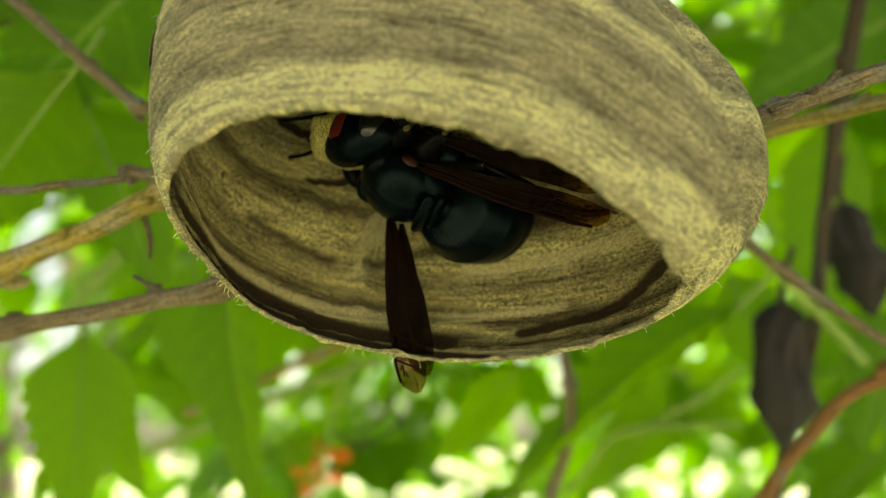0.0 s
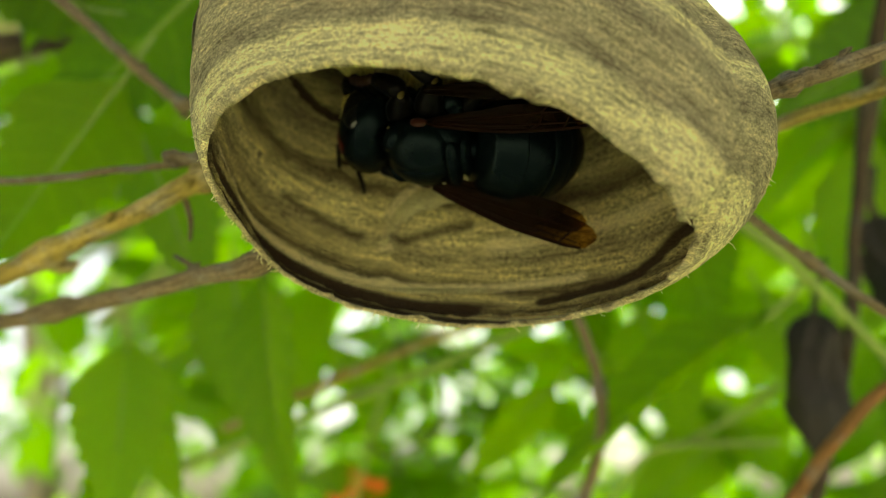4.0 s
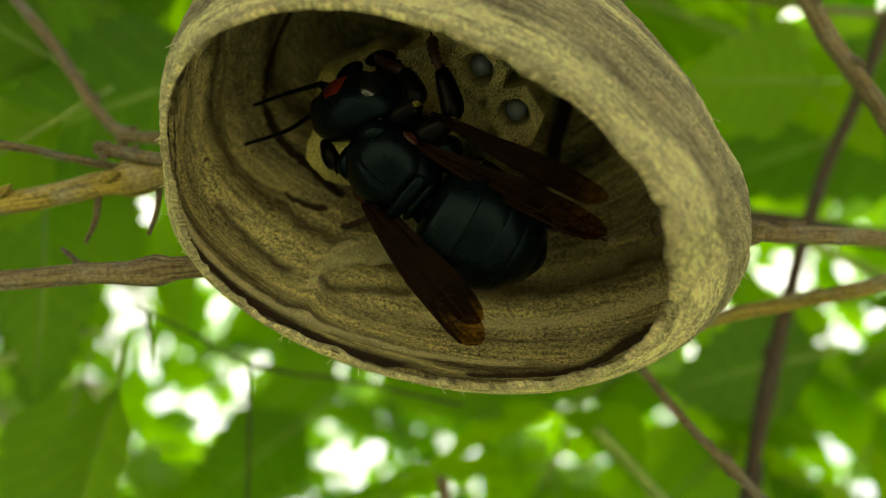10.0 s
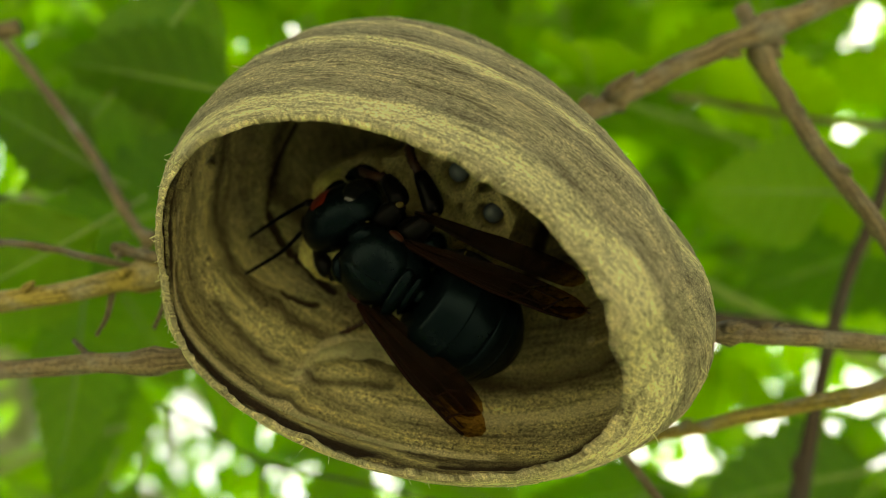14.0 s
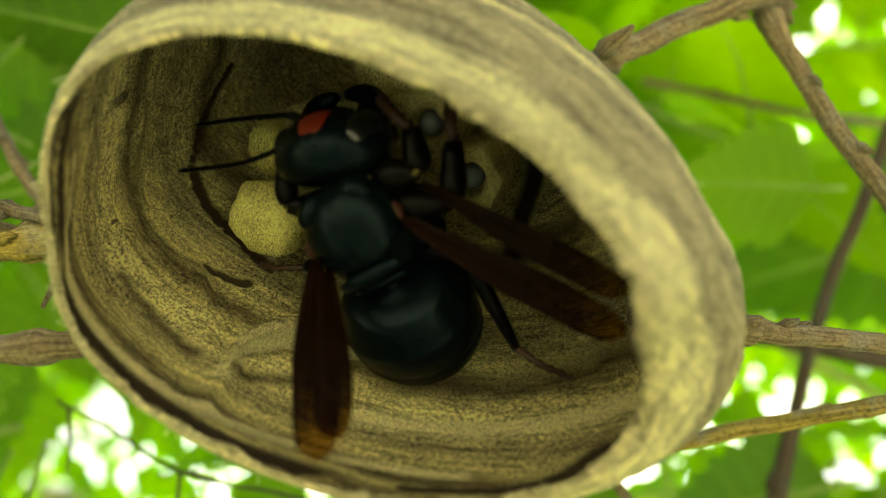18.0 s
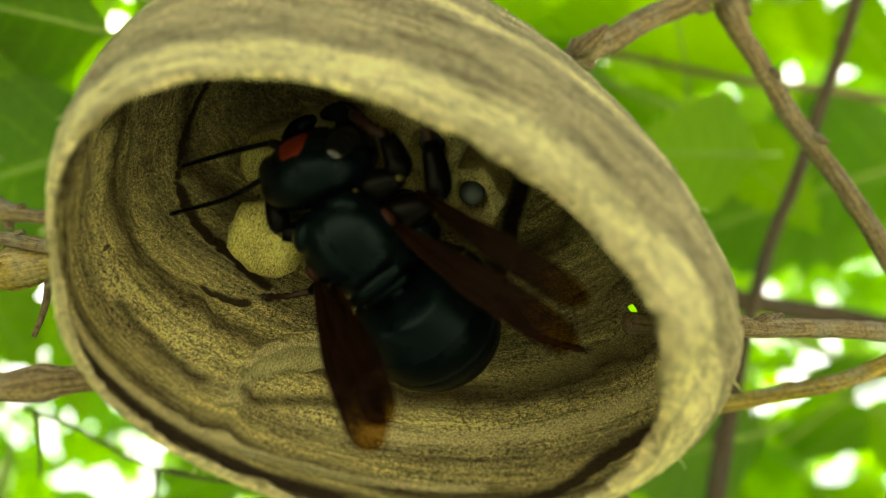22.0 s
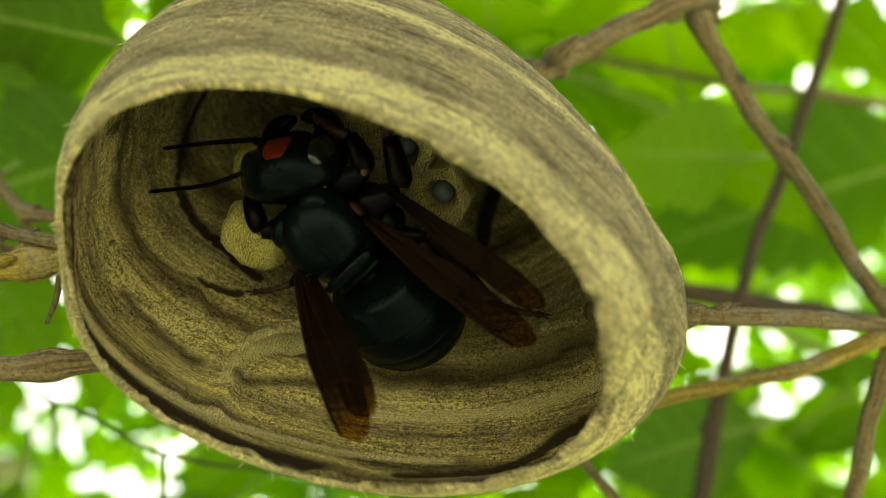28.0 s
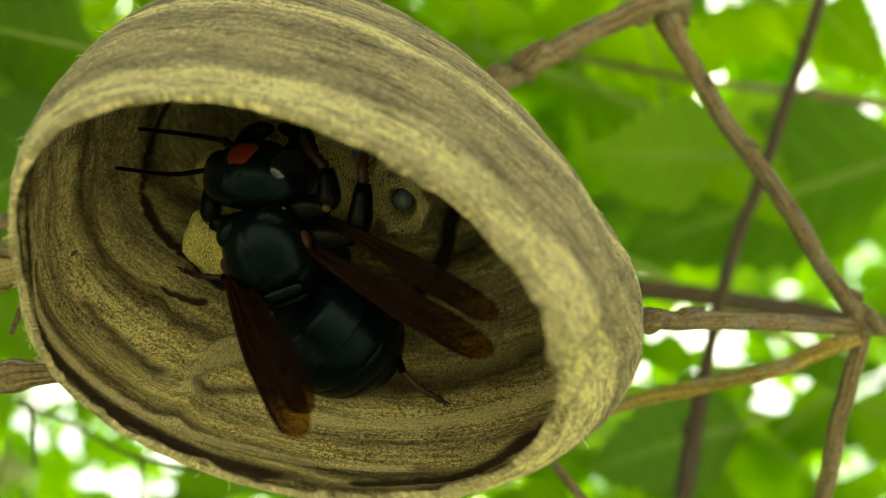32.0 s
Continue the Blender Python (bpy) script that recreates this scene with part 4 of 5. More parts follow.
twig("forked brown branch above the nest", [(1.0, 12.2, 149.6), (2.2, 11.9, 150.5), (2.8, 11.6, 151.1), (4.0, 11.0, 152.1), (5.3, 10.4, 153.0), (7, 9.6, 154.3)], 0.2, 0.24, M_BARK, (0.35, 0.8), 0.06)
twig("brown branch that falls from the fork", [(4.8, 10.4, 153.7), (5.4, 10.9, 152.7), (6.3, 11.4, 151.4), (7.6, 11.95, 150.0), (8.95, 12.6, 148.55), (9.62, 12.95, 147.85), (9.75, 14.0, 147.0), (10.1, 15.9, 145.6)], 0.19, 0.15, M_BARK, (0.14, 0.7), 0.05)
twig("olive-brown twig beside the nest", [(4.4, 17.9, 147.2), (6.3, 15.8, 147.1), (8.2, 13.9, 147.1), (9.5, 13.05, 147.65)], 0.13, 0.16, M_BARKY, (), 0.05)
twig("thin grey twig that droops from the nest", [(4.0, 16.2, 146.6), (5.8, 16.9, 145.5), (6.9, 16.9, 144.5), (8.7, 16.8, 143.0), (11, 16.8, 141.6)], 0.09, 0.1, M_BARK, (0.5,), 0.03)
twig("dark slanting stem behind the nest", [(12.2, 10.0, 162.5), (11.8, 12.1, 160.5), (11.5, 15.6, 157.3), (11.2, 18.8, 154.2), (11.6, 24.0, 148.5), (11.2, 25.4, 144.2), (9.9, 26.6, 139.3)], 0.16, 0.22, M_BARKD, (0.6,), 0.08)
twig("a thin brown twig far behind the nest", [(6.0, 17.6, 162.2), (12.1, 16.5, 161.9), (20, 15.0, 161.6)], 0.12, 0.14, M_BARK, (), 0.1)
twig("orange-brown slanting stem beside the seed pods", [(13.0, 19.0, 145.4), (10.5, 19.5, 142.9), (8.9, 19.8, 142.0), (7.1, 20.3, 139.9), (6, 20.6, 138)], 0.15, 0.17, M_RUST, (0.3,), 0.06)
twig("brown hanging stem below the nest", [(2.6, 23.6, 146.2), (3.2, 24.0, 144.8), (3.7, 24.5, 143.0), (3.6, 24.8, 141.4), (3.0, 25.0, 139.8)], 0.14, 0.17, M_BARK, (0.5,), 0.03)
twig("green stalk across the shrub", [(-13.0, 32.2, 140.4), (-10.3, 31.8, 141.5), (-5.4, 31.2, 143.4), (-1.2, 30.7, 144.8), (4.5, 29.5, 146.8)], 0.2, 0.14, M_STALK, (0.6,), 0.1)
twig("dark brown branch behind the nest", [(-26, 24.4, 152.4), (-18.1, 23.6, 153.3), (-11.5, 22.9, 154.0), (-2.0, 22.0, 154.8), (10.2, 20.9, 155.8), (20, 20.0, 156.4)], 0.36, 0.32, M_BARKD, (0.3, 0.62), 0.1)
twig("green stalk high behind the nest", [(5.0, 23.6, 161.6), (8.3, 23.9, 161.0), (11.6, 24.2, 160.4), (15.1, 24.5, 159.8), (20, 25, 159)], 0.17, 0.2, M_STALK, (), 0.06)
t19 = twig("thin dark twig below the nest", [(-5.8, 21.7, 147.7), (-4.3, 21.8, 147.4), (-2.8, 22.0, 147.1), (0.0, 21.8, 147.2), (2.6, 21.8, 147.3)], 0.035, 0.04, M_BARKD, (0.55,), 0.06)
twiglet(t19, (-2.8, 22.0, 147.1), (-1.7, 24.3, 143.4), 0.045, M_BARKD)
twiglet(t19, (-5.5, 21.7, 147.6), (-5.0, 22.3, 146.5), 0.05, M_BARKD)
twig("brown-green stalk across the shrub", [(-9.0, 31.6, 142.8), (-6.7, 31.2, 143.7), (-2.3, 30.3, 145.3), (1.6, 29.5, 146.5), (6.5, 28.6, 148.0)], 0.16, 0.15, M_BARKY, (0.4,), 0.08)
twig("green stem beside the seed pods", [(6.5, 22.8, 148.2), (8.6, 23.4, 146.9), (10.4, 24.2, 145.4), (12.6, 25.2, 143.4)], 0.15, 0.15, M_STALK, (0.35,), 0.04)
twig("green stalk with leaf stems", [(-11.5, 25.8, 145.4), (-10.2, 25.4, 146.2), (-8.6, 24.9, 147.6), (-7.2, 24.4, 148.4)], 0.09, 0.1, M_STALK, (0.3,), 0.03)
twig("green curved stalk among the low leaves", [(4.4, 30.8, 139.6), (5.1, 30.5, 140.4), (6.0, 29.8, 141.5), (7.3, 29.1, 141.8), (8.8, 29.1, 141.8), (10.2, 29.0, 141.8)], 0.09, 0.1, M_STALK, (0.5,), 0.03)
twig("green side stalk among the low leaves", [(6.4, 29.8, 141.7), (7.2, 29.5, 141.9), (8.1, 29.0, 142.3), (9.4, 28.8, 143.0), (10.3, 28.6, 143.7)], 0.09, 0.1, M_STALK, (0.6,), 0.03)
twig("thin dark tendril with dry buds", [(-3.3, 28.4, 142.0), (-2.7, 28.5, 141.5), (-1.8, 27.9, 141.7), (-1.1, 27.7, 142.2), (-0.8, 27.0, 143.0), (-0.9, 26.8, 143.8)], 0.05, 0.05, M_BARKD, (0.2, 0.6), 0.03)
twig("thin dark curl of a dry tendril", [(-1.9, 27.8, 142.1), (-1.6, 27.7, 142.5), (-1.4, 27.6, 142.9), (-1.4, 27.3, 144.0)], 0.03, 0.04, M_BARKD, (0.05,), 0.03)
twig("upright green stem far behind", [(-3.2, 36.7, 146.0), (-3.6, 37.0, 144.6), (-4.2, 37.4, 143.1), (-4.6, 37.8, 141.5), (-5.1, 38.2, 139.9)], 0.1, 0.11, M_STALK, (0.4,), 0.03)
twig("green stalk that holds the hanging leaves", [(-9.0, 25.2, 147.6), (-9.9, 25.6, 147.0), (-10.7, 26.1, 146.5), (-10.8, 26.3, 145.7), (-10.9, 26.5, 144.9)], 0.1, 0.08, M_STALK, (0.55,), 0.03)


def pod(a, b, width, label):
    """A dark shrivelled pod that hangs from a to b."""
    th = thing("seed_pod", label, "seed pod", "dark pods")
    bm = bmesh.new()
    a, b = cm(*a), cm(*b)
    blob(bm, (0, 0, 0), (1, 1, 1), 40)
    turn = (b - a).to_track_quat("Z", "Y").to_matrix().to_4x4()
    for v in bm.verts:
        p = v.co
        k = 1 + 0.55 * noise.noise(p * 1.6 + a * 90) + 0.28 * noise.noise(p * 4) + 0.12 * math.cos(5 * math.atan2(p.y, p.x) + 3 * p.z)
        taper = 0.85 - 0.25 * p.z + 0.2 * math.sin(4 * p.z)
        v.co = (a + b) / 2 + turn @ Vector((p.x * k * width * CM / 2 * taper, p.y * k * width * CM / 2 * taper * 0.7, p.z * (b - a).length / 2))
    part("pod_shell", bm, M_POD, th)
    bm = bmesh.new()
    d = (b - a).normalized()
    tube(bm, [a + d * 0.003, a - d * 0.004, a - d * 0.012 + Vector((0.004, 0, 0.004))], [0.0016, 0.0011, 0.001], 8)
    part("pod_stalk", bm, M_BARKD, th)


pod((10.3, 25.1, 145.3), (10.2, 26.0, 141.0), 1.9, "dark brown shrivelled seed pod on a stem")
pod((12.6, 25.2, 148.3), (13.6, 26.2, 144.9), 1.7, "dark brown crumpled seed pod beside a stem")


# ---- leaves ----
def leaf_mesh(width, bend, fold, seed, rows=40):
    """An ovate toothed blade of length 1 along +y, in metres to be scaled; veins sunk, edges toothed."""
    bm = bmesh.new()
    uvl = bm.loops.layers.uv.new("blade")
    rnd = random.Random(seed)
    cols = (-1.0, -0.72, -0.4, -0.12, 0.0, 0.12, 0.4, 0.72, 1.0)
    grid = []
    for j in range(rows + 1):
        v = j / rows
        w = 0.5 * width * (math.sin(0.5 * math.pi * v / 0.32) ** 1.35 if v < 0.32 else 1 - ((v - 0.32) / 0.68) ** 1.55 * 0.94 - 0.06 * (v > 0.9)) + 0.004
        tooth = (0.028 * (j % 4) - 0.05) * width * min(1, (1.04 - v) * 2.5) if 0.3 < v < 0.98 else 0.0
        row = []
        for u in cols:
            x = u * (w + (tooth if abs(u) == 1 else 0))
            quilt = 0.018 * width * math.cos(2 * math.pi * 8 * (v - abs(u) * 0.16)) * min(1, abs(u) * 3) * (1 - v * 0.5)
            z = -bend * v * v + fold * abs(x) * (1 - 0.4 * abs(u)) + quilt + 0.03 * width * noise.noise(Vector((u * 1.5 + seed, v * 3, 0)))
            row.append((bm.verts.new((x, v, z)), (0.5 + u / 2, v)))
        grid.append(row)
    for a, b in zip(grid, grid[1:]):
        for i in range(len(cols) - 1):
            q = (a[i], a[i + 1], b[i + 1], b[i])
            f = bm.faces.new([p[0] for p in q])
            for lp, (_, uv) in zip(f.loops, q):
                lp[uvl].uv = uv
    return bm


def rib_mesh(bend):
    bm = bmesh.new()
    pts = [Vector((0, -0.16, 0.05)), Vector((0, -0.07, 0.015))] + [Vector((0, v / 10, -bend * (v / 10) ** 2 - 0.004)) for v in range(0, 10)]
    return tube(bm, pts, [0.011, 0.011] + [0.011 * (1 - 0.09 * v) for v in range(10)], 6)


BLADES = [mesh_of("leaf", leaf_mesh(w, b, f, k), M_LEAF) for k, (w, b, f) in enumerate(((0.62, 0.12, 0.25), (0.55, 0.2, 0.4), (0.7, 0.06, 0.15), (0.5, 0.3, 0.3), (0.66, 0.16, -0.15)))]
BENDS = (0.12, 0.2, 0.06, 0.3, 0.16)
RIBS = [mesh_of("midrib", rib_mesh(b), M_STALK) for b in BENDS]


def leaf(parent, base, tip, normal, kind=0, label="", wide=1.0):
    """A leaf from base to tip (metres) with its upper face towards normal."""
    base, tip, normal = Vector(base), Vector(tip), Vector(normal)
    y = tip - base
    size = y.length
    y.normalize()
    x = y.cross(normal)
    x = x.normalized() if x.length > 1e-4 else y.orthogonal().normalized()
    z = x.cross(y)
    m = Matrix((x, y, z)).transposed().to_4x4()
    ob = new("leaf", BLADES[kind])
    ob.parent = parent
    ob.matrix_basis = Matrix.Translation(base) @ m @ Matrix.Diagonal((size * wide, size, size, 1))
    tagged(ob, label)
    rb = new("midrib", RIBS[kind])
    rb.parent = ob
    return ob


def spray(label, leaves):
    """Big near leaves given by base, tip, width in cm, upper face and kind."""
    th = thing("leaf_spray", label, "leaves", "near leaves")
    for base, tip, w, up, kind in leaves:
        n = (Vector(tip) - Vector(base)).length
        leaf(th, cm(*base), cm(*tip), up, kind, wide=w / n / (0.62, 0.55, 0.7, 0.5, 0.66)[kind])
    return th


spray("large toothed green leaves that hang beside a twig", [((-10.5, 25.8, 145.1), (-10.2, 25.0, 139.6), 3.1, (0.1, -1, 0.3), 2), ((-10.7, 26.8, 145.1), (-9.2, 27.0, 139.9), 2.4, (-0.5, -1, 0.2), 0)])
spray("broad green leaf folded along its midrib", [((-5.8, 23.3, 146.4), (-5.2, 22.8, 139.6), 2.1, (-0.4, -1, 0.1), 1)])
spray("broad olive-green leaves lit from above", [((-5.6, 19.4, 154.5), (-11.1, 20.6, 149.6), 4.4, (0.3, 0.5, 1), 2), ((-7.9, 17.8, 149.6), (-12.8, 21.6, 146.5), 3.2, (0.2, 0.3, 1), 0)])
spray("green toothed leaves above the twigs", [((-9.1, 21.0, 150.4), (-7.1, 23.3, 145.6), 3.1, (0.2, 1, 1), 0), ((-7.1, 24.8, 147.0), (-6.8, 27.0, 142.3), 3.3, (0, 1, 0.6), 2), ((-9.3, 18.6, 152.0), (-13.8, 18.7, 153.7), 2.8, (0, 0.6, 1), 2), ((-6.7, 17.3, 155.2), (-12.3, 18.2, 155.9), 3.4, (0, 0.4, 1), 0)])
spray("light green finely toothed leaves", [((11.1, 16.9, 158.2), (6.7, 17.7, 157.3), 3.6, (0, 0.6, 1), 2), ((15.7, 24.8, 154.7), (9.5, 25.6, 152.0), 4.2, (0, 1, 1), 0)])
spray("green leaf with small holes", [((15.2, 29.3, 153.2), (13.4, 30.5, 144.0), 3.6, (0, 1, 0.4), 2)])
spray("long green leaf across the stems", [((8.7, 24.2, 145.1), (1.1, 24.3, 141.2), 2.9, (-0.2, -0.6, 1), 1)])
spray("light green ribbed leaves", [((3.1, 29.8, 144.0), (-0.5, 29.5, 141.2), 2.6, (0, -0.6, 1), 4), ((15.7, 28.0, 145.5), (13.0, 28.2, 140.7), 2.8, (0, 1, 0.5), 0), ((10.5, 29.8, 147.2), (12.7, 30.8, 142.8), 2.6, (0, 1, 0.5), 2)])
spray("very broad green leaf high behind the nest", [((24.0, 22.9, 170.2), (8.9, 25.7, 167.7), 7.2, (0, 0.3, 1), 2)])
spray("broad dark green leaf beyond the forked branch", [((22.3, 18.9, 165.9), (12.0, 26.4, 163.6), 8.0, (0, 0.4, 1), 2)])
spray("dark green leaf low behind the nest", [((14.7, 37.8, 161.7), (5.3, 40.8, 158.6), 3.6, (0, 0.6, 1), 0)])
spray("dark green toothed leaves behind the pods", [((24.9, 43.7, 147.3), (16.1, 47.1, 140.7), 9, (0, 0.5, 1), 2), ((16.4, 46.5, 145.5), (7.8, 49.8, 139.0), 7, (0, 0.8, 1), 0), ((23.6, 43.1, 141.6), (17.9, 46.0, 136.6), 7, (0, 0.5, 1), 0)])
spray("mid-green toothed leaves behind the twigs", [((23.6, 36.3, 163.4), (16.2, 42.5, 158.1), 7, (0, 0.5, 1), 2), ((19.7, 37.7, 158.5), (13.8, 43.6, 153.4), 7, (0, 0.5, 1), 0), ((-1.2, 40.5, 155.8), (-6.2, 45.9, 151.3), 5, (0, 0.6, 1), 0)])
spray("mid-green leaf behind the twig ends", [((-13.0, 29.9, 157.9), (-8.8, 32.8, 155.6), 5.0, (0.2, 0.5, 1), 2)])
spray("broad olive-green leaves overhead", [((-12.1, 19.5, 158.2), (-6.1, 20.4, 153.4), 4.2, (0, 0.3, 1), 2), ((-9.2, 16.1, 159.4), (-11.6, 20.9, 152.2), 4.2, (0.2, 0.4, 1), 0), ((-10.9, 26.2, 152.7), (-9.5, 30.8, 148.4), 3.6, (0, 0.6, 1), 0)])

# sprays of shrub leaves further off
EYE_MID = cm(0, 3, 138)


def shrub_spray(rnd):
    """A stalk with paired leaves, built at the origin, reaching along +y."""
    th = thing("shrub_spray", "bright green toothed leaves on a thin green stalk", "leaves", "shrub sprays")
    n = rnd.randint(3, 4)
    pts = [Vector((0.01 * math.sin(k * 1.3), 0.035 * k, -0.004 * k * k)) for k in range(n + 1)]
    bm = bmesh.new()
    tube(bm, smooth_line(pts, 3), 0.0011, 7)
    part("stalk", bm, M_STALK, th)
    for k in range(1, n + 1):
        for side in (-1, 1):
            size = rnd.uniform(0.05, 0.085)
            d = Vector((side * rnd.uniform(0.6, 1), rnd.uniform(0.1, 0.9), rnd.uniform(-0.7, 0.1))).normalized()
            leaf(th, pts[k] + d * 0.008, pts[k] + d * (size + 0.008), (rnd.uniform(-0.3, 0.3), rnd.uniform(-0.3, 0.3), 1), rnd.randint(0, 4))
    return th


rnd = random.Random(5)
kinds = [shrub_spray(rnd) for _ in range(5)]
count = 0
for k in range(220):
    yaw, pitch, dist = radians(rnd.uniform(-48, 48)), radians(rnd.uniform(-28, 80)), rnd.uniform(0.4, 1.0)
    if -40 < math.degrees(yaw) < -15 and 0 < math.degrees(pitch) < 38 and k % 4:
        continue
    p = EYE_MID + Vector((math.sin(yaw) * math.cos(pitch), math.cos(yaw) * math.cos(pitch), math.sin(pitch))) * dist
    m = Matrix.Translation(p) @ Euler((radians(rnd.uniform(-35, 25)), radians(rnd.uniform(-25, 25)), rnd.uniform(0, 6.28))).to_matrix().to_4x4()
    if (p - cm(12, 20, 160)).length < 0.135:
        continue  # the broad leaves stand there
    if count < 5:
        kinds[count].matrix_basis = m
    else:
        copy_thing(kinds[k % 5], m)
    count += 1


def far_foliage():
    """Loose small leaves of the bushes and trees behind, one mesh."""
    r = np.random.RandomState(3)
    n = 27000
    yaw, pitch = np.radians(r.uniform(-75, 75, n)), np.radians(r.uniform(-32, 88, n))
    dist = r.uniform(1.0, 3.0, n)
    keep = (np.sin(yaw * 9 + 3 * np.cos(pitch * 7)) + np.sin(pitch * 13 + yaw * 4) + r.normal(0, 0.6, n)) > -1.85
    keep &= (pitch < np.radians(52)) | (r.uniform(0, 1, n) < 0.45)
    keep &= ~((np.degrees(yaw) > -40) & (np.degrees(yaw) < -15) & (np.degrees(pitch) > 0) & (np.degrees(pitch) < 38)) | (r.uniform(0, 1, n) < 0.4)
    keep &= (pitch > np.radians(40)) | (yaw < np.radians(6)) | (r.uniform(0, 1, n) < 0.86)
    yaw, pitch, dist = yaw[keep], pitch[keep], dist[keep]
    n = len(yaw)
    c = np.stack([np.sin(yaw) * np.cos(pitch), np.cos(yaw) * np.cos(pitch), np.sin(pitch)], 1) * dist[:, None] + np.array(EYE_MID)
    y = r.normal(0, 1, (n, 3)) + np.array([0, 0, -0.8])
    y /= np.linalg.norm(y, axis=1)[:, None]
    up = r.normal(0, 0.5, (n, 3)) + np.array([0, 0, 1.0])
    x = np.cross(y, up)
    x /= np.linalg.norm(x, axis=1)[:, None]
    z = np.cross(x, y)
    size = r.uniform(0.05, 0.1, n)[:, None]
    shape = ((0, 0, 0), (-0.22, 0.25, 0.04), (0.22, 0.25, 0.04), (0, 0.35, 0), (-0.27, 0.5, 0.03), (0.27, 0.5, 0.03), (-0.14, 0.8, -0.04), (0.14, 0.8, -0.04), (0, 1, -0.12))
    faces = ((0, 3, 1), (0, 2, 3), (1, 3, 4), (3, 2, 5), (4, 3, 6), (3, 5, 7), (3, 7, 6), (6, 7, 8))
    verts = np.concatenate([(c + size * (a * x + b * y + d * z))[:, None] for a, b, d in shape], 1).reshape(-1, 3)
    tri = (np.arange(n)[:, None, None] * len(shape) + np.array(faces)[None]).reshape(-1, 3)
    me = bpy.data.meshes.new("far_foliage")
    me.from_pydata(verts.tolist(), [], tri.tolist())
    me.materials.append(M_FAR)
    me.shade_smooth()
    tagged(new("far_foliage", me), "bright green leaves of bushes and trees behind", "foliage", kind="stuff")


far_foliage()

# woody stems of the shrubs behind, from the ground into their leaves
rnd = random.Random(21)
for k in range(9):
    yaw, dist = radians(-52 + 13 * k + rnd.uniform(-4, 4)), rnd.uniform(1.5, 2.4)
    x, y = math.sin(yaw) * dist, math.cos(yaw) * dist
    th = thing("shrub", "brown woody shrub stem rising into green leaves", "shrub", "shrubs")
    top = rnd.uniform(1.6, 2.3)
    line = smooth_line([Vector((x + 0.05 * math.sin(3 * h + k), y + 0.05 * math.cos(2 * h + k), h * top)) for h in (0, 0.25, 0.5, 0.75, 1.0)], 5)
    bm = bmesh.new()
    tube(bm, line, [0.012 - 0.008 * q / (len(line) - 1) for q in range(len(line))], 8)
    part("stem", bm, M_BARKD, th)
    for q in (7, 10, 13, 16):
        a = rnd.uniform(0, 6.28)
        bm = bmesh.new()
        d = Vector((math.cos(a), math.sin(a), 0.8))
        tube(bm, [line[q], line[q] + d * 0.12, line[q] + d * 0.25 + Vector((0, 0, 0.06))], [0.005, 0.004, 0.002], 6)
        part("branch", bm, M_BARKD, th)


# ---- palm ----
def frond_mesh(length):
    bm = bmesh.new()
    n = 46
    line = [Vector((0, length * k / n, 0.25 * length * math.sin(math.pi * k / n * 0.8) - 0.35 * length * (k / n) ** 2)) for k in range(n + 1)]
    tube(bm, line, [0.035 * (1 - 0.9 * k / n) for k in range(n + 1)], 6)
    for k in range(5, n):
        ln = 0.62 * math.sin(math.pi * (0.15 + 0.8 * k / n)) + 0.1
        for s in (-1, 1):
            a = line[k]
            d = Vector((s * 1.0, 0.55, -0.45 - 0.15 * math.sin(k * 2.3))).normalized()
            w = Vector((0, 0.022, 0.008))
            mid, end = a + d * ln * 0.5, a + d * ln + Vector((0, 0, -0.16 * ln))
            p = [bm.verts.new(q) for q in (a - w, a + w, mid + w * 1.2, end, mid - w * 1.2)]
            bm.faces.new(p)
    return mesh_of("frond", bm, M_PALM)


def palm(top, lean, fronds, seed):
    """A coconut palm with its crown at top."""
    rr = random.Random(seed)
    th = thing("coconut_palm", "coconut palm with green nuts and long fronds behind the shrubs", "palm", "palms")
    top = Vector(top)
    foot = Vector((top.x + lean[0], top.y + lean[1], 0))
    bm = bmesh.new()
    pts = [foot.lerp(top, k / 24) + Vector((0, 0, 0)) for k in range(25)]
    tube(bm, pts, [0.17 - 0.05 * k / 24 + 0.01 * (k % 2) for k in range(25)], 14)
    part("trunk", bm, M_TRUNK, th)
    me = frond_mesh(2.6)
    for k in range(fronds):
        f = new("frond", me)
        f.parent = th
        f.matrix_basis = Matrix.Translation(top) @ Euler((radians(rr.uniform(-40, 55)), 0, 2 * math.pi * k / fronds + rr.uniform(-0.2, 0.2)), "XYZ").to_matrix().to_4x4()
    bm = bmesh.new()
    blob(bm, (0, 0, 0), (0.11, 0.11, 0.14), 14)
    for v in bm.verts:
        v.co *= 1 + 0.06 * math.cos(3 * math.atan2(v.co.y, v.co.x))
    nut = mesh_of("coconut", bm, M_COCO)
    for k in range(16):
        o = new("coconut", nut)
        o.parent = th
        a = 2.4 * k
        o.location = top + Vector((0.34 * math.cos(a), 0.34 * math.sin(a) - 0.1, -0.25 - 0.06 * (k % 5)))
        o.rotation_euler = (rr.uniform(-0.5, 0.5), rr.uniform(-0.5, 0.5), 0)
    return th


palm((-2.06, 5.95, 3.2), (-0.5, 0.4), 18, 2)
palm((-4.4, 7.4, 6.3), (0.8, 0.5), 16, 4)

# ---- lantana flowers ----
fl = thing("flower_head", "small orange flower cluster among leaves", "flower")
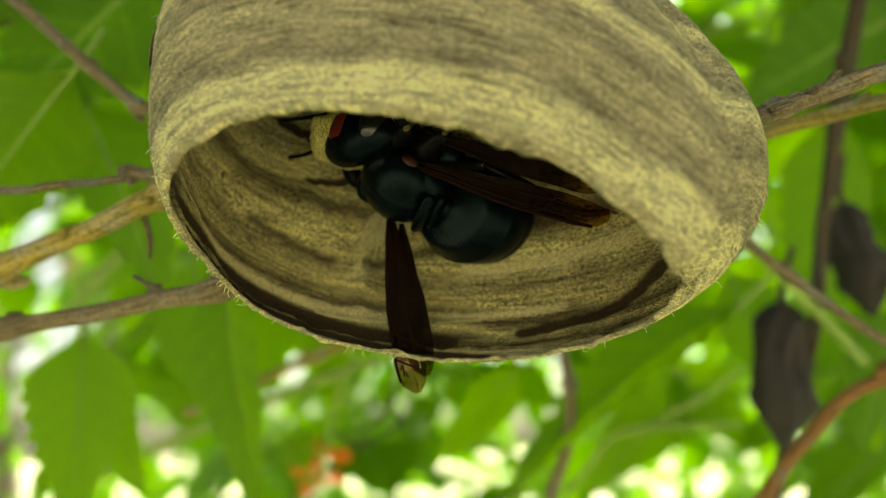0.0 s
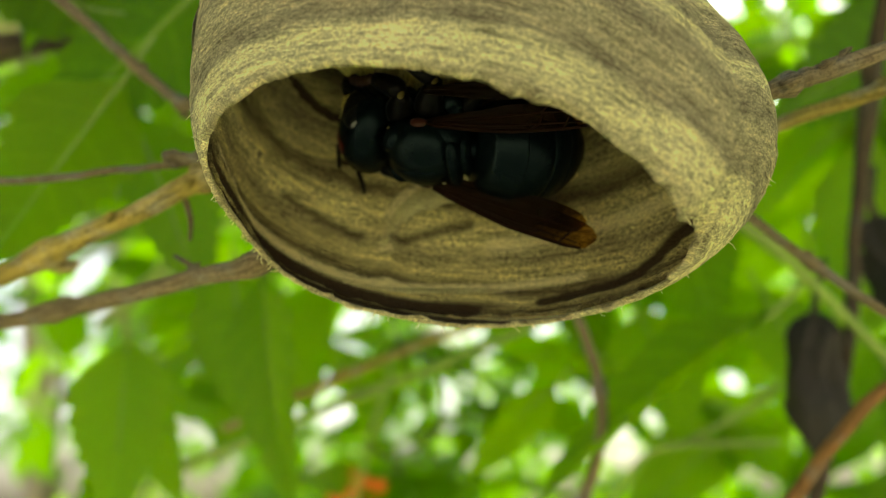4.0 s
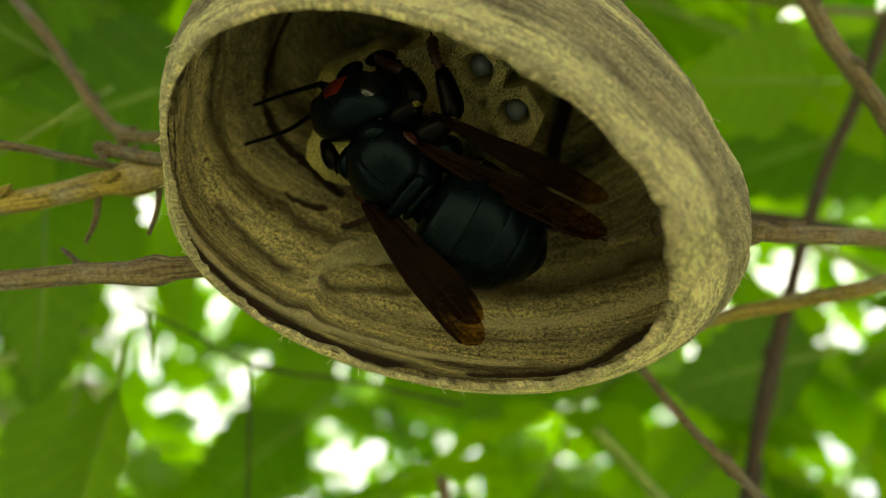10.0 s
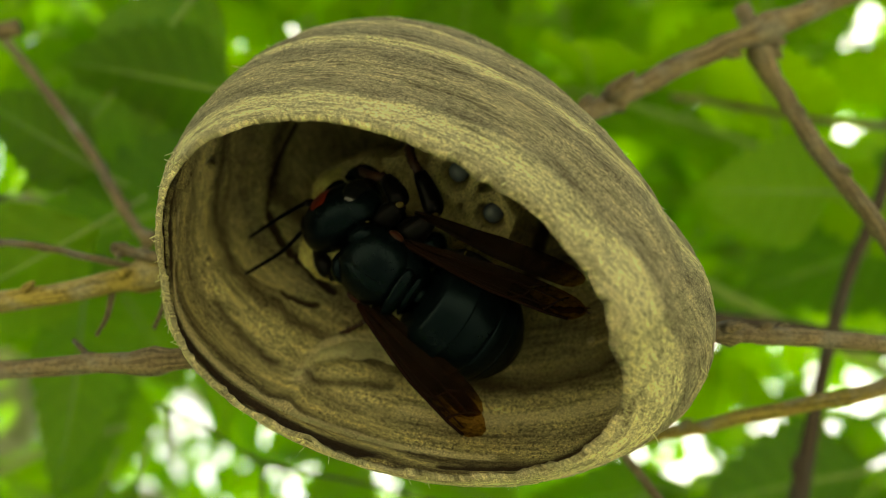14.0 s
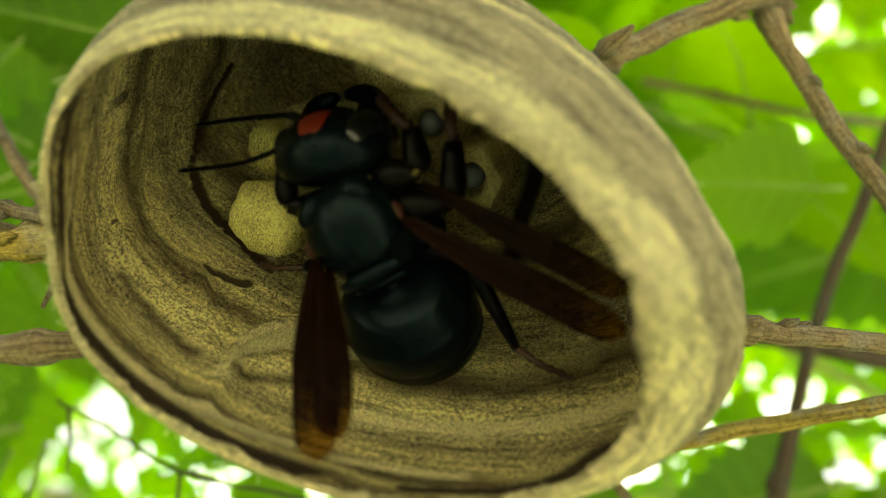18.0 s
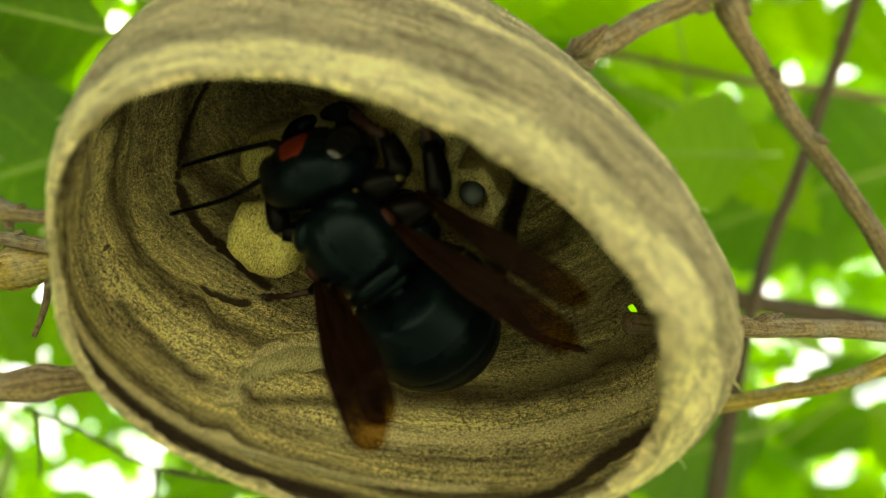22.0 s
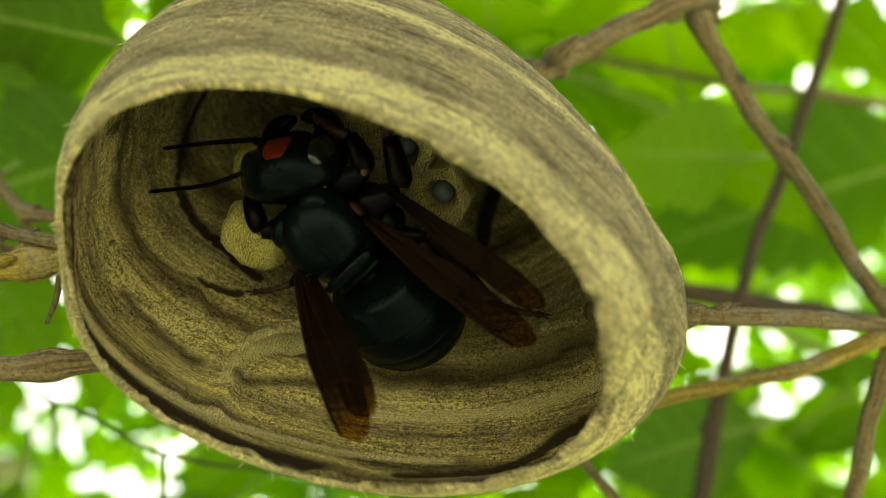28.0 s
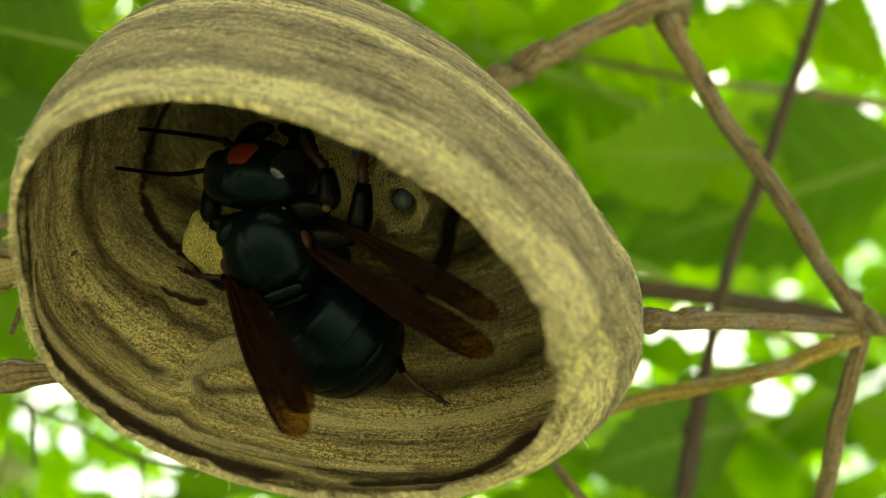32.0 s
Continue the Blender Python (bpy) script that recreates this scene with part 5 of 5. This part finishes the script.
for k in range(9):
    bm = bmesh.new()
    a = 2.4 * k
    c = cm(-6.0 + 0.5 * math.sqrt(k) * math.cos(a), 46, 140.6 + 0.5 * math.sqrt(k) * math.sin(a))
    blob(bm, c, cm(0.42, 0.3, 0.34), 8)
    for v in bm.verts:
        v.co += Vector((0, 0, 0.0012)) * math.sin(5 * math.atan2(v.co.x - c.x, v.co.z - c.z))
    part("floret", bm, M_FLOWER, fl)


# ---- what moves ----
def motions():
    rows = [
        (0, -0.646, 13.227, 145.403, 143.7, -20.8, -74.1), (1, -0.658, 13.476, 145.396, 146.7, -25.3, -64.7),
        (2, -0.555, 13.372, 145.389, 139.1, -20.2, -64.2), (2.5, -0.437, 12.683, 145.386, 157.3, -10.2, -49.9),
        (3, -0.774, 12.574, 145.576, 164.6, -25.6, -92.8), (3.5, -0.644, 12.961, 145.484, 169.4, -21.7, -96.8),
        (5.5, -0.755, 12.907, 145.477, 163.5, -27, -102.6), (6, -0.415, 12.905, 145.082, 160.4, -25, -93.5),
        (7, -0.09, 12.689, 145.218, 159.2, -20.6, -77.8), (8, -0.453, 12.404, 145.34, 153.6, -19.6, -77.1),
        (9, -0.595, 12.397, 145.412, 154, -17.2, -75.4), (10, -0.762, 12.493, 145.411, 151.4, -12, -70.8),
        (10.5, -0.576, 12.597, 145.401, 155.2, -16.1, -73.4), (12, -0.599, 12.598, 145.386, 157.5, -20.3, -81.3),
        (13, -0.613, 12.497, 145.407, 158.6, -18.5, -74.4), (15.5, -0.613, 12.469, 145.443, 154.5, -18.2, -72.8),
        (16, -0.594, 12.394, 145.395, 157.5, -18.9, -66.2), (16.5, -0.483, 12.176, 145.403, 163.4, -5.5, -45.2),
        (17, -0.139, 12.078, 145.426, 158.5, -0.7, -37.1), (17.5, -0.106, 12.265, 145.268, 158.4, -4.2, -44.6),
        (18, -0.301, 12.236, 145.407, 157, -6.6, -49.9), (19, -0.51, 12.313, 145.451, 153.8, -19, -61.2),
        (20, -0.471, 12.277, 145.462, 158.5, -15, -59.2), (21, -0.461, 12.272, 145.44, 153.3, -9.6, -56.7),
        (22, -0.487, 12.204, 145.504, 154.5, -9.7, -60.7), (23, -0.414, 12.044, 145.506, 156.8, -6.1, -50.4),
        (23.5, -0.426, 11.908, 145.528, 153, -1.1, -39), (24, -0.593, 12.006, 145.482, 158.7, -15.2, -53.8),
        (25, -0.665, 12.095, 145.54, 155.5, -13.2, -62.8), (25.5, -0.677, 12.189, 145.532, 157.6, -13.4, -66.4),
        (28, -0.574, 12.188, 145.494, 158.6, -13, -62.7), (30, -0.539, 12.204, 145.554, 154.9, -10.7, -58.8),
        (31, -0.624, 12.245, 145.486, 152, -6.8, -51.9),
    ]
    walk(wasp, [(t, pose(x * CM, y * CM, z * CM, rx, ry, rz)) for t, x, y, z, rx, ry, rz in rows])
    bends = [
        (0, 46, -49.7), (1, 40.2, -28.1), (2, 53, -30.2), (2.5, 13.9, -15.3), (3, 9, -22), (3.5, 18.2, -26.5), (5.5, 35, -27), (6, 29.4, 1.5),
        (7, 35.3, -24.6), (8, 35.6, -13.7), (9, 38.8, -7.7), (10, 19.3, 6.8), (10.5, 32.4, -6.5), (12, 35.1, -6.4), (13, 28.8, -6.5),
        (15.5, 34.7, -16.9), (16, 44.3, -14.1), (16.5, 32.1, -14.6), (17, 39.5, -26.1), (17.5, 40.8, -30.8), (18, 38.2, -22.7), (19, 37.8, -18.4),
        (20, 35.5, -26.8), (21, 38.8, -18.1), (22, 33, -15.2), (23, 29.2, -10.8), (23.5, 20.3, -5.6), (24, 29.9, -13.6), (25, 17.3, -5.2),
        (25.5, 13.9, -5.2), (28, 29.4, -18.3), (30, 30.1, -19.8), (31, 30.1, -6.6),
    ]
    walk(abdomen_part, [(t, pose(0, -0.76 * CM, 0, a, 0, c)) for t, a, c in bends])
    turns = [
        (0, -36.3), (1, -52.9), (2, -26.6), (2.5, -29.1), (3, -16.1), (3.5, -3.9), (5.5, -49.6), (6, -39.9), (7, -47.9), (8, -23.6), (9, -20.2),
        (10, -27.8), (10.5, -22.3), (12, -24.2), (13, -33), (15.5, -5.6), (16, -33.4), (16.5, -34), (17, -38.8), (17.5, -47), (18, -16.7),
        (19, -26.7), (20, -29), (21, -4.6), (22, -18.7), (23, -31.7), (23.5, -30.1), (24, -35.3), (25, -9.1), (25.5, -19), (28, -30.6),
        (30, -22.9), (31, -21.4),
    ]
    walk(head_part, [(t, pose(0, 0.58 * CM, 0, -10, 0, a)) for t, a in turns])
    left = [
        (0, -45, 23.2, -51.3), (1, -43.8, 16.2, -52), (2, -43.4, 19.7, -50.9), (2.5, -58.1, 12.6, -38.1), (3, -12.6, 27.1, -20.4),
        (3.5, -11.3, 28.8, -15.3), (5.5, -0, 22.2, -16.5), (6, -28.2, 20.7, 6.8), (7, -64, 18.1, 11.7), (8, -39.8, 17.8, -3.7),
        (9, -26.5, 16.6, -1.3), (10, -17.4, 18.5, -0.6), (10.5, 1.8, 18.6, -1.6), (12, -16.2, 15.5, 3.2), (13, -2.3, 17.1, -6.3),
        (15.5, -25.2, 18.2, -10), (16, -33.9, 15.3, -13.1), (16.5, -47.2, 14.8, -13.7), (17, -59.8, 10, -34.5), (17.5, -78.8, 8.2, -40),
        (18, -56.6, 15.9, -15.1), (19, -60.8, 17, -13.3), (20, -68.2, 16.9, -12.8), (21, -48.5, 15.7, -8.1), (22, -55.6, 16.9, -2.1),
        (23, -58.3, 15.4, 8.7), (23.5, -50.4, 12.8, -4.1), (24, -54.5, 10.5, -15.5), (25, -16.5, 15.7, -7.9), (25.5, -14, 16.8, -5.1),
        (28, -50.1, 16.1, -11.2), (30, -43.6, 17.7, -2.7), (31, -41.1, 18.7, 7),
    ]
    walk(wing_l, [(t, pose(-0.58 * CM, -0.07 * CM, 0.3 * CM, a, b, c)) for t, a, b, c in left])
    right = [
        (0, 9.1, 23.7, 17.6), (1, -2, 20, 18.2), (2, 9.7, 19.7, 25.7), (2.5, -36.8, 25.8, 35.3), (3, -19.8, 19.4, 15.2), (3.5, -15.6, 21.6, 15.7),
        (5.5, 8.1, 17.3, -0.4), (6, 7, 17.7, 10), (7, -10.2, 15.8, 10.9), (8, 0.9, 13.4, 24.7), (9, 1.5, 12.1, 27.5), (10, 5.1, 12.7, 19.2),
        (10.5, 6.2, 13.7, 10.5), (12, 10.2, 10.3, 13.5), (13, 5, 10.8, 17.3), (15.5, 6.4, 11.6, 14), (16, -0.9, 10, 18.9), (16.5, -14.3, 14.6, 26),
        (17, -15.6, 14.6, 27.2), (17.5, -17.2, 14, 31.4), (18, -6.4, 11.8, 37.7), (19, -6.9, 11.2, 27.6), (20, -12.9, 14.1, 24.2),
        (21, -22.6, 10.3, 29.1), (22, -33, 12.5, 27), (23, -41.7, 12.6, 30.6), (23.5, -39, 11.5, 24.9), (24, -21.4, 8.9, 8.9),
        (25, -9.4, 11.8, 13.5), (25.5, -7.8, 12.6, 14.4), (28, -24.4, 13, 15.5), (30, -21.7, 13.7, 18.9), (31, -18.1, 14, 30.3),
    ]
    walk(wing_r, [(t, pose(0.62 * CM, -0.1 * CM, 0.08 * CM, a, b, c)) for t, a, b, c in right])


motions()
